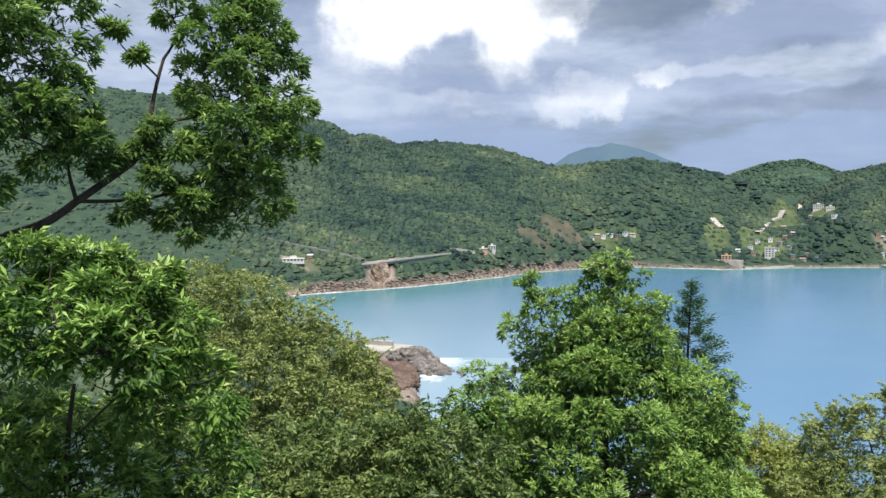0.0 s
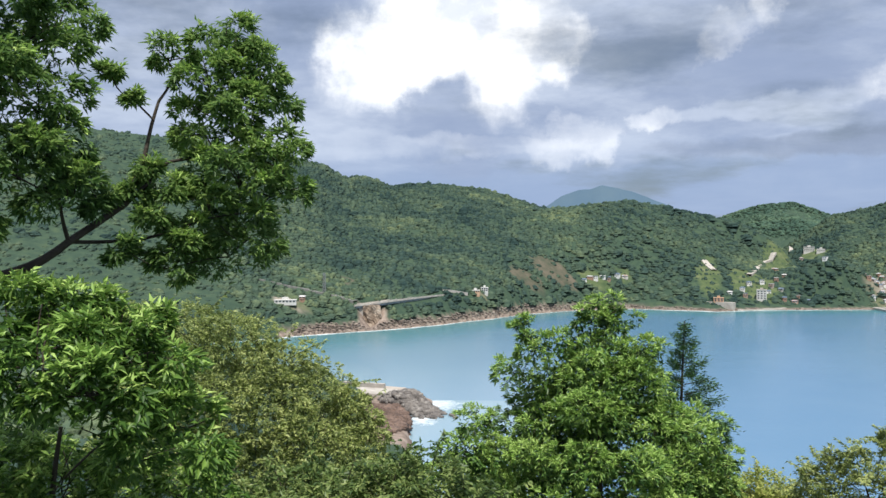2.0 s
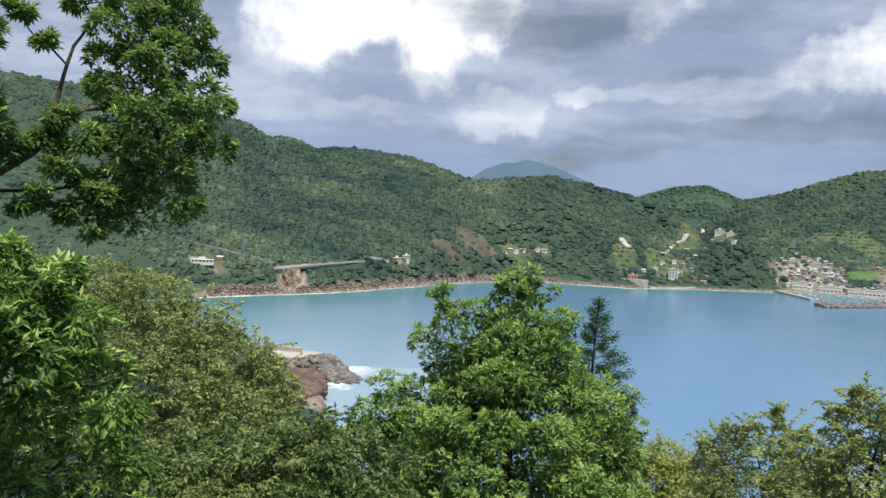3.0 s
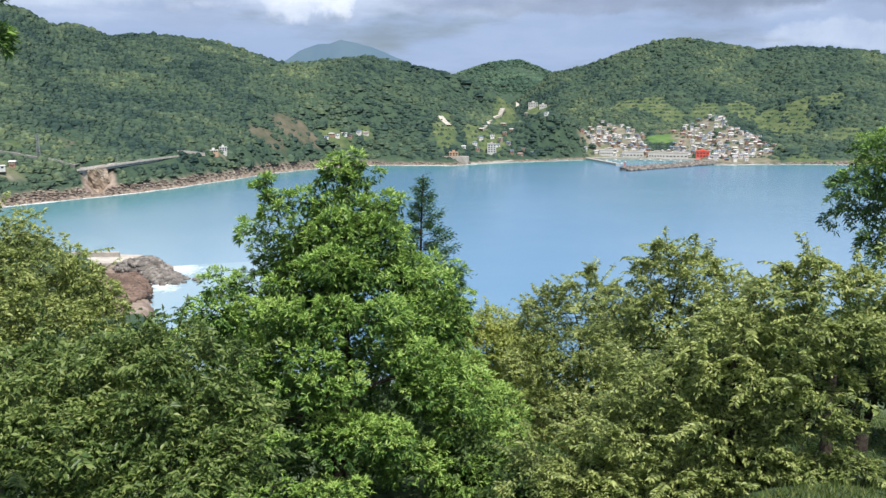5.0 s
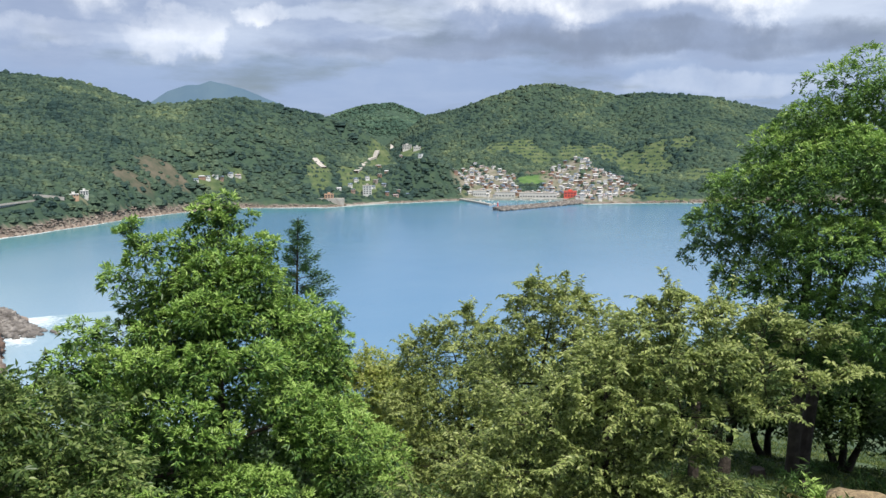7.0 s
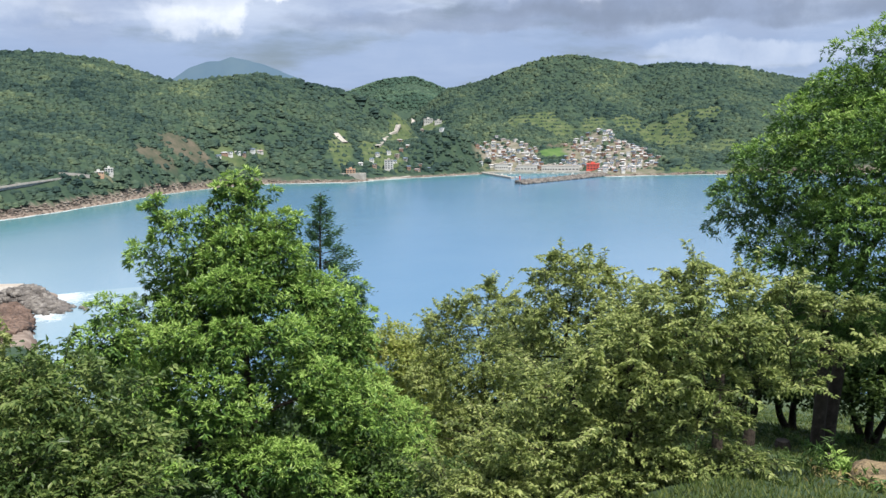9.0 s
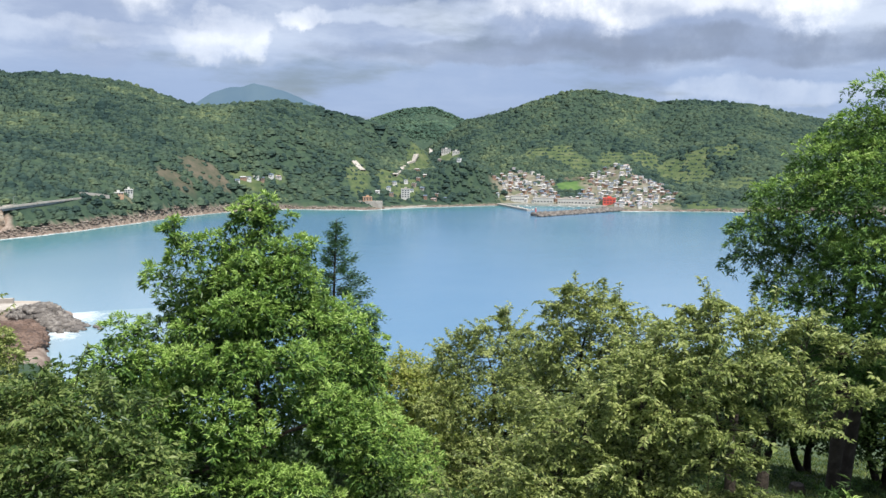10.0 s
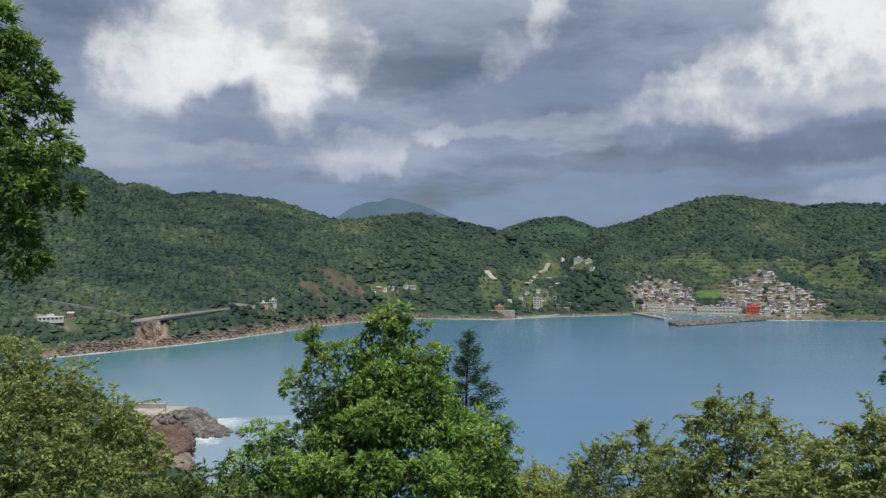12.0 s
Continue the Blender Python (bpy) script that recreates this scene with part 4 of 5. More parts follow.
    tree("overhanging_tree", "dark green broadleaf tree with a long bare limb", (-33, 5.2),
         masses([(-11.2, 6.4, 5.6, 0.24), (-11.6, 3.4, 5.6, 0.27), (-13.0, 0.5, 5.6, 0.26), (-14.2, 8.8, 5.6, 0.27), (-15.8, 10.8, 5.6, 0.24), (-13.8, 4.8, 5.5, 0.3), (-15.8, 2.6, 5.6, 0.22), (-17.2, -0.6, 5.6, 0.2), (-14.4, -0.8, 5.7, 0.24),
                 (-13.0, 12.0, 5.7, 0.26), (-16.2, 7.6, 5.8, 0.26), (-14.8, 13.6, 5.7, 0.24), (-11.8, 9.6, 5.8, 0.24), (-18.4, 12.4, 5.7, 0.14), (-20.6, 9.6, 5.6, 0.05), (-22, 11.2, 5.6, 0.07), (-19.4, 1.6, 5.6, 0.16), (-18.4, 3.6, 5.6, 0.15),
                 (-22.6, 2.6, 5.5, 0.12), (-21.0, -0.4, 5.5, 0.12), (-19.6, 5.0, 5.6, 0.1), (-23.8, 4.4, 5.5, 0.15), (-20.4, 3.4, 5.6, 0.12), (-16.0, 5.2, 5.7, 0.16), (-17.4, 0.8, 5.6, 0.15), (-18.2, -1.6, 5.6, 0.15),
                 (-26.4, 9, 5.2, 0.28), (-28, 4.6, 5.1, 0.32), (-25.6, 6.2, 5.2, 0.24), (-27, 12.6, 5.3, 0.3), (-30, 10.4, 5.1, 0.34), (-31.5, 1.6, 5, 0.26), (-33.6, 5, 5, 0.4), (-34, 11, 5, 0.4), (-25, 3, 5.2, 0.2), (-24.8, 14, 5.3, 0.25), (-29, 16, 5.2, 0.3)]),
         0.058, M["leaf_dark"], 120, 9, 0.085, 0.4, 0.32, 0.5, 0.9, loose=0.18, twigs=3, fresh=0.3, crest=0.35,
         limbs=[([at_ground(-33.5, 5.2), spot(-33, -12, 5.1), spot(-32.5, -4, 5.1), spot(-33, 6, 5.1), spot(-33, 16, 5.1)], 0.09, 0.03),
                ([spot(-32.5, -4.5, 5.1), spot(-28.5, -2.0, 5.3), spot(-24.5, 0.2, 5.45), spot(-21, 2.8, 5.55), spot(-20, 5.2, 5.6), spot(-19.0, 9.6, 5.7), spot(-17.5, 12.5, 5.7)], 0.034, 0.005),
                ([spot(-21.2, 2.6, 5.55), spot(-18.4, 5.6, 5.6), spot(-15.4, 6.4, 5.65), spot(-13, 8, 5.7)], 0.014, 0.005),
                ([spot(-24.5, 0.2, 5.45), spot(-20, 0.4, 5.6), spot(-16.5, 1.6, 5.6), spot(-13.4, 2.2, 5.6)], 0.013, 0.005)])
    tree("leafy_shrub", "tall shrub with drooping light green leaves and bare twigs", (-23, 5.6),
         masses([(-24.5, -4.6, 4.8, 0.24), (-28.5, -4.8, 4.8, 0.26), (-21, -5.6, 4.7, 0.21), (-23.5, -9.6, 4.3, 0.27), (-22.4, -7.2, 4.5, 0.29), (-19.4, -8.6, 4.5, 0.27), (-26, -6.8, 4.5, 0.32), (-29.6, -8.6, 4.5, 0.34), (-17.6, -12.2, 4.4, 0.27), (-16.4, -16.2, 5.8, 0.34), (-21, -11.8, 4.7, 0.24), (-27, -13, 6.3, 0.34), (-31.4, -13.5, 6, 0.42),
                 (-25, -15, 5.5, 0.34), (-29, -16, 5.4, 0.36), (-33, -16, 5.4, 0.36), (-23.4, -18.6, 5.3, 0.34), (-26, -22.5, 5.3, 0.36), (-33, -24, 5.2, 0.38), (-20, -14, 5.4, 0.3), (-16.6, -20.4, 5.7, 0.36), (-20.4, -17.2, 5.9, 0.32), (-27.4, -20, 6.2, 0.34), (-31.5, -19.5, 5.8, 0.38), (-18.8, -24.4, 5.6, 0.38), (-24.6, -26, 5.8, 0.38), (-29.5, -26, 5.6, 0.4), (-21.8, -22, 5.8, 0.3), (-34, -10, 4.5, 0.32)]),
         0.068, M["leaf_shrub"], 78, 9, 0.045, 0.45, 0.32, 0.5, 0.9, twigs=7, fresh=0.42, loose=0.16)
    tree("yellowing_tree", "broadleaf tree turning yellow", (23, 20),
         masses([(22.3, -16.2, 20, 0.75), (24.2, -18, 20, 0.75), (21.3, -19.2, 20, 0.75), (24.6, -21.4, 19.6, 0.85), (22, -22.8, 19.6, 0.85), (25.2, -24.6, 19.4, 0.8), (20.4, -16.6, 20.4, 0.5), (21, -26, 19.4, 0.8), (19, -20, 20, 0.7)]),
         0.10, M["leaf_yellow"], 30, 8, 0.1, 0.3, 0.45, 0.5, 0.8, shoots=4)
    tree("cherry_tree", "olive-green cherry tree with thin upright shoots", (28.5, 16.5),
         masses([(29, -14, 17, 0.62), (26.6, -15.2, 17, 0.62), (31.3, -15.4, 17, 0.62), (28.6, -17.6, 16.4, 0.8), (25.6, -18.6, 16.6, 0.7), (31.2, -19.6, 16.4, 0.8), (27.6, -22, 16, 0.8), (30, -24.6, 16, 0.8), (29.3, -12.2, 17, 0.16), (29.4, -11.6, 17, 0.1),
                 (26.4, -13.3, 17, 0.18), (27.8, -12.9, 17, 0.15), (30.7, -13.1, 17, 0.2), (32.4, -14.2, 17, 0.3), (25.2, -14.4, 17, 0.18), (25.6, -16.4, 17, 0.5), (26.8, -19.6, 16.6, 0.6), (33, -18, 16.5, 0.7), (26, -25, 16, 0.8), (24.8, -22, 16.4, 0.6)]),
         0.076, M["leaf_olive"], 44, 9, 0.11, 0.25, 0.40, 0.6, 0.9, loose=0.24, core_density=6, shoots=9)
    tree("cherry_tree", "olive-green cherry tree rising above its neighbours", (36, 13),
         masses([(34.6, -11.0, 13, 0.36), (33.5, -11.8, 13, 0.3), (36.4, -11.8, 13, 0.45), (38.6, -12.8, 13, 0.42), (33.4, -14, 13, 0.45), (35.6, -14.8, 12.8, 0.65), (38.4, -15.6, 12.8, 0.6), (32.4, -17, 13, 0.6), (34.3, -9.9, 13, 0.14), (37.6, -10.8, 13, 0.15)]),
         0.074, M["leaf_olive"], 50, 9, 0.09, 0.25, 0.40, 0.6, 0.9, loose=0.24, core_density=6, shoots=9)
    tree("cherry_tree", "spreading cherry tree with long thin side branches", (41.2, 10),
         masses([(42, -12.8, 10.2, 0.38), (44.4, -11.8, 10.4, 0.32), (47.2, -11.6, 10.4, 0.28), (49.8, -11.9, 10.6, 0.26), (52.2, -12.6, 10.6, 0.24), (54.2, -12.4, 10.6, 0.18), (55.4, -14.6, 10.6, 0.16), (53, -15.4, 10.4, 0.22), (50.6, -17.4, 10.2, 0.24), (47.4, -23.0, 9.8, 0.3), (44.2, -23.6, 9.7, 0.34), (43.4, -26.0, 9.6, 0.34), (41.0, -27.2, 9.4, 0.36), (45.4, -26.8, 9.4, 0.24), (40, -15.2, 10, 0.45), (43.4, -15.6, 10, 0.48), (46.8, -15, 10, 0.4),
                 (50, -15, 10.2, 0.28), (37.4, -18, 10, 0.5), (41, -18.6, 9.8, 0.5), (44.8, -18.4, 9.8, 0.42), (34.4, -19.6, 10, 0.5), (38.4, -22, 9.8, 0.5), (42, -21.4, 9.8, 0.36), (33, -23.2, 9.8, 0.5), (36, -25.4, 9.7, 0.5), (30.4, -23, 10, 0.45), (29.6, -26, 9.8, 0.4),
                 (39.5, -25.2, 9.6, 0.42), (33, -26.8, 9.6, 0.45), (37, -28, 9.5, 0.45), (30, -28.5, 9.5, 0.45), (41.3, -23.4, 9.7, 0.34), (26.5, -26.5, 9.8, 0.45), (46.6, -20.6, 9.8, 0.2), (48.4, -17.6, 10, 0.26), (43.9, -10.4, 10.4, 0.1), (42.2, -10.9, 10.4, 0.1)]),
         0.070, M["leaf_olive"], 66, 9, 0.085, 0.3, 0.40, 0.6, 0.9, loose=0.24, core_density=6, stems=2, twigs=7, shoots=11)
    tree("spreading_tree", "large dark green tree with layered leaf clumps and twin trunks", (52.6, 15),
         masses([(56, -13, 17, 0.9), (59, -14.4, 17, 0.9), (62.4, -13.4, 17, 0.9), (54.4, -15.2, 18, 0.7), (63, -16.4, 17, 0.8), (58.4, -10.6, 16.6, 0.9), (52.1, -6.9, 15.4, 0.9), (56.3, -4.5, 15.6, 0.9), (52.3, -13.7, 15, 0.6), (55.8, -14.5, 15, 0.6), (50.2, -12.7, 14.6, 0.5), (55.2, 3.1, 15, 0.83), (58.0, 1.9, 15, 0.89), (52.4, 0.9, 15, 0.73), (50.8, -1.1, 14.6, 0.71), (48.6, -3.3, 14.6, 0.68), (47.0, -5.3, 14.6, 0.61), (46.4, -7.1, 14.8, 0.50), (52.2, -3.7, 14, 0.89), (54.8, -1.7, 14, 0.94), (58.8, -2.5, 14.4, 1.00), (61.4, 0.9, 15, 0.94),
                 (48.4, -9.1, 14.4, 0.59), (51.0, -9.9, 14, 0.77), (53.8, -7.1, 13.6, 0.89), (57.8, -6.9, 14, 0.94), (62.3, -3.5, 14.6, 1.06), (53.4, -11.1, 13.8, 0.71), (57.2, -11.5, 14, 0.83), (61.4, -9.5, 14.4, 0.94), (49.8, -6.5, 15.6, 0.71), (54.2, 0.1, 16.2, 0.94), (59.3, -14.5, 14.6, 0.71), (64.3, -12.5, 14.4, 0.94)]),
         0.088, M["leaf_mid"], 44, 9, 0.105, 0.3, 0.30, 0.9, 0.9, loose=0.2, stems=2, inner=0.04, fork_at=0.9, fresh=0.75, crest=0.52, tufts=5, flat=0.58, core_density=9)
    # woodland behind, on the grass slope; its shade is put into darker leaves
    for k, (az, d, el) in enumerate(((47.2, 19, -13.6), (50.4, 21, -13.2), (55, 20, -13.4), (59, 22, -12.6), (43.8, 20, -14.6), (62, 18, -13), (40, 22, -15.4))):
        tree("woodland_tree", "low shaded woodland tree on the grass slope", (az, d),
             ring_lobes(az, d, [(el, 0.6), (el - 1.6, 1.3), (el - 3.4, 1.6)], 0.62, 40 + k), 0.14, M["leaf_shade"], 7, 8, 0.085, 0.35, 0.4, 0.5, 0.8, stems=3 if k % 2 == 0 else 2, fork_at=0.45, core_density=4, twigs=3, group="woodland trees on the slope")
    # bushes below the cherries, in the same leaves coloured dark for shade
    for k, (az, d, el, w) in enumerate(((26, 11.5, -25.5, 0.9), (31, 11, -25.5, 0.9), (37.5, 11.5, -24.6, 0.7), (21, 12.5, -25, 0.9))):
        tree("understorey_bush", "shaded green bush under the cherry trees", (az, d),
             ring_lobes(az, d, [(el, 0.4), (el - 2.2, w), (el - 4.6, w * 1.15)], 0.4, 80 + k), 0.095, M["leaf_shade"], 9, 8, 0.04, 0.3, 0.42, 0.5, 0.75, twigs=2, core_density=5, group="bushes under the trees")
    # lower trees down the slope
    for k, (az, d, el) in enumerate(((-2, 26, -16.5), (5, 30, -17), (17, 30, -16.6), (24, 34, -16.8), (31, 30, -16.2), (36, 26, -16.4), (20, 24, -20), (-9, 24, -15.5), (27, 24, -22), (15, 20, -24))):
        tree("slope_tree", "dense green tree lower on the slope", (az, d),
             ring_lobes(az, d, [(el, 0.8), (el - 2.2, 1.9), (el - 4.8, 2.4), (el - 7.6, 2.4)], 0.95, 60 + k, gap=2.0), 0.26, M["leaf_shade"], 2.6, 6, 0.1, 0.3, 0.42, 0.5, 0.8, twigs=1, core_density=1.5, tufts=2, group="trees down the slope")


def cypress(az, d, top_el, height_m, label):
    """A slim conifer with drooping tiers of needle sprays."""
    base = at_ground(az, d, -0.2)
    top = EYE_Z + d * math.tan(radians(top_el))
    root = tagged(new("conifer_tree"), label, "tree")
    root.location = base
    h = top - base.z
    bm = bmesh.new()
    limb(bm, (0, 0, -0.3), (0, 0, h), 0.14, 0.012, 0.01, 10, 8)
    part("trunk", bm, M["bark"], root, smooth=True)
    pts, ways = [], []
    bms = [bmesh.new() for _ in range(4)]
    n = int(height_m * 11)
    for i in range(n):
        t = (i + rng.random()) / n
        z = h - 0.12 - t * height_m
        w = min(1.1, 0.07 + 0.38 * t * height_m) * rng.uniform(0.55, 1.1)
        a = i * 2.4 + rng.uniform(-0.4, 0.4)
        o = Vector((math.cos(a), math.sin(a), 0))
        tip = Vector((0, 0, z)) + o * w + Vector((0, 0, 0.28 * w))
        limb(bms[i % 4], (0, 0, z), tip, 0.016, 0.004, 0.05, 3, 4)
        for q in range(int(9 + 36 * w)):
            u = rng.uniform(0.35, 1.05)
            pts.append(Vector((0, 0, z)).lerp(tip, u) + Vector(rng.normal(0, 0.035 + 0.045 * w, 3)))
            ways.append(o * 0.8 + Vector((0, 0, 0.5)))
    for bm in bms:
        tagged(part("branch", bm, M["bark"], root), kind="stuff")
    crown = leaf_sprays("crown", np.array(pts), np.array(ways), 0.13, 8, M["leaf_conifer"], 0.0, 0.55, 0.14)
    crown.parent = root
    tagged(crown, kind="stuff")


near_trees()
cypress(17.3, 24, -5.1, 6.0, "slim dark green conifer with a pointed tip")
cypress(19.6, 24.5, -11.6, 4.0, "shorter dark green conifer beside the taller one")


# grass slope ------------------------------------------------------------
def grass_blades():
    n = 70000
    r = 6.5 + 38 * rng.random(n) ** 1.6
    az = np.radians(rng.uniform(30, 66, n))
    x, y = np.sin(az) * r, np.cos(az) * r
    clump = value_noise(x, y, 1.2, 31, 3)
    ok = clump > -0.4
    x, y, r, clump = x[ok], y[ok], r[ok], clump[ok]
    z = height(x, y)
    n = len(x)
    a = rng.uniform(0, 2 * math.pi, n)
    h = rng.uniform(0.02, 0.10, n) * (1 + 0.8 * np.maximum(clump, 0))
    w = 0.006 + 0.0006 * r
    c, s = np.cos(a), np.sin(a)
    b1 = np.stack([x - c * w, y - s * w, z - 0.02], -1)
    b2 = np.stack([x + c * w, y + s * w, z - 0.02], -1)
    lean = rng.normal(0, 0.5, (n, 2)) * h[:, None]
    t = np.stack([x + lean[:, 0], y + lean[:, 1], z + h], -1)
    v = np.stack([b1, b2, t], 1).reshape(-1, 3)
    tagged(from_arrays("grass", v, np.arange(3 * n).reshape(-1, 3), M["grass"]), "short rough grass on the shaded slope", "grass", kind="stuff")


grass_blades()


def lump(name, label, category, az, r, size, mat, sink=0.3, seed=1, lift=0.0):
    """A weathered rounded block."""
    bm = bmesh.new()
    bmesh.ops.create_icosphere(bm, subdivisions=3, radius=1)
    for v in bm.verts:
        k = 1 + 0.22 * noise.noise(v.co * 1.6 + Vector((seed, 0, 0))) + 0.07 * noise.noise(v.co * 5 + Vector((seed, 3, 0)))
        v.co = Vector((v.co.x * size[0] * k, v.co.y * size[1] * k, max(-0.6, min(0.62, v.co.z * k)) * size[2]))
    bmesh.ops.rotate(bm, verts=bm.verts, cent=(0, 0, 0), matrix=Matrix.Rotation(radians(-az), 3, "Z"))
    ob = tagged(part(name, bm, mat, smooth=True), label, category)
    ob.location = at_ground(az, r, size[2] * (0.6 - sink) + lift)
    return ob


lump("boulder", "weathered straw-coloured boulder at the edge of the grass", "boulder", 56.6, 11.0, (0.55, 0.42, 0.36), M["straw_rock"], 0.6, 3)


def stump(az, r, h, rad, label, lean=0.0):
    bm = bmesh.new()
    limb(bm, (0, 0, -0.1), (lean, 0, h), rad * 1.3, rad * 0.8, 0.05, 5, 9)
    bm.faces.new([v for v in bm.verts][-9:])
    ob = tagged(part("stump", bm, M["bark"], smooth=False), label, "stump")
    ob.location = at_ground(az, r)


def weeds(az, r, n, h, mat, label):
    """A tuft of weeds with narrow leaves."""
    p = at_ground(az, r)
    pts = np.array([(p.x, p.y, p.z)]) + np.abs(rng.normal(0, 1, (n, 3))) * np.array([0.0, 0.0, h * 0.4]) + rng.normal(0, 1, (n, 3)) * np.array([0.14, 0.14, 0.0])
    ob = leaf_sprays("weed_tuft", pts, rng.normal(0, 0.4, (n, 3)) + np.array([0, 0, 1.0]), h * 0.6, 7, mat, 0.1, 0.5, 0.2, 0.2)
    tagged(ob, label, "weeds", kind="stuff")


weeds(53.7, 11.5, 40, 0.22, M["leaf_fresh"], "light green weeds beside the boulder")
for az, r in ((52.9, 11.4), (50.6, 12.2), (48.6, 11.4), (46.2, 13), (51.4, 16), (47.4, 16.4), (44.6, 12.2), (49.2, 18), (53.6, 17)):
    weeds(az, r, 22, 0.15, M["leaf_shade"], "dark green weeds in the rough grass")

wild = np.random.default_rng(12)
for k in range(34):
    weeds(float(wild.uniform(40, 58)), float(wild.uniform(10.5, 21)), 16, float(wild.uniform(0.12, 0.3)), M["leaf_shade"] if k % 3 else M["leaf_mid"], "clump of low green weeds on the shaded slope")

for k in range(8):
    weeds(float(wild.uniform(52, 58)), float(wild.uniform(10.3, 11.2)), 7, float(wild.uniform(0.12, 0.2)), M["straw"], "tuft of dry straw-coloured grass beside the boulder")

stump(47.6, 12.6, 0.42, 0.10, "dark jagged tree stump in the grass", 0.06)
stump(49.9, 14.2, 0.16, 0.14, "low rotten tree stump among weeds")
stump(52.8, 11.7, 0.26, 0.045, "short brown wooden post beside the boulder")
stump(45.7, 12.4, 1.3, 0.07, "bare cut trunk standing in the grass")


# shore works and buildings ----------------------------------------------
def block(bm, x0, x1, y0, y1, z0, z1):
    vs = [bm.verts.new(p) for p in ((x0, y0, z0), (x1, y0, z0), (x1, y1, z0), (x0, y1, z0), (x0, y0, z1), (x1, y0, z1), (x1, y1, z1), (x0, y1, z1))]
    for f in ((0, 3, 2, 1), (4, 5, 6, 7), (0, 1, 5, 4), (1, 2, 6, 5), (2, 3, 7, 6), (3, 0, 4, 7)):
        bm.faces.new([vs[i] for i in f])


def beam(bm, a, b, w, h):
    """A straight bar of rectangular section from a to b."""
    a, b = Vector(a), Vector(b)
    d = (b - a).normalized()
    s = d.cross(Vector((0, 0, 1)))
    s = s.normalized() if s.length > 1e-4 else Vector((1, 0, 0))
    u = s.cross(d)
    vs = []
    for p in (a, b):
        for i, j in ((-1, -1), (1, -1), (1, 1), (-1, 1)):
            vs.append(bm.verts.new(p + s * (i * w / 2) + u * (j * h / 2)))
    for f in ((0, 1, 2, 3), (7, 6, 5, 4), (0, 4, 5, 1), (1, 5, 6, 2), (2, 6, 7, 3), (3, 7, 4, 0)):
        bm.faces.new([vs[i] for i in f])


def pane_row(root, n, w, depth, z, tall, wide):
    for i in range(n):
        bm = bmesh.new()
        c = -w / 2 + w * (i + 0.5) / n
        block(bm, c - wide / 2, c + wide / 2, -depth / 2 - 0.06, -depth / 2 + 0.1, z, z + tall)
        part("window", bm, M["window"], root)


def house(label, w, d, h, roof, wall_mat, roof_mat, floors=1):
    """A small house whose front faces -y."""
    root = tagged(new("house"), label, "house", "village houses")
    bm = bmesh.new()
    block(bm, -w / 2, w / 2, -d / 2, d / 2, -4, h)
    part("wall", bm, wall_mat, root)
    bm = bmesh.new()
    o, rise = 0.6, {"gable": d * 0.26, "hip": d * 0.24, "flat": 0.5}[roof]
    if roof == "flat":
        block(bm, -w / 2 - 0.2, w / 2 + 0.2, -d / 2 - 0.2, d / 2 + 0.2, h, h + rise)
    else:
        e = w / 2 + o if roof == "gable" else w / 2 - d * 0.35
        a = [bm.verts.new(p) for p in ((-w / 2 - o, -d / 2 - o, h), (w / 2 + o, -d / 2 - o, h), (w / 2 + o, d / 2 + o, h), (-w / 2 - o, d / 2 + o, h))]
        r0, r1 = bm.verts.new((-e, 0, h + rise)), bm.verts.new((e, 0, h + rise))
        for f in ((a[0], a[1], r1, r0), (a[2], a[3], r0, r1), (a[1], a[2], r1), (a[3], a[0], r0), (a[3], a[2], a[1], a[0])):
            bm.faces.new(f)
    part("roof", bm, roof_mat, root)
    for k in range(floors):
        pane_row(root, 2 if w < 11 else 3, w, d, 1.0 + 2.8 * k, 1.3, 1.7)
    bm = bmesh.new()
    block(bm, -0.5, 0.5, -d / 2 - 0.08, -d / 2 + 0.1, 0, 2.05)
    part("door", bm, M["bark"], root)
    return root


def turn(p, az, twist=0.0):
    """A pose at p whose -y side faces the lookout."""
    return Matrix.Translation(p) @ Matrix.Rotation(radians(-az + twist), 4, "Z")


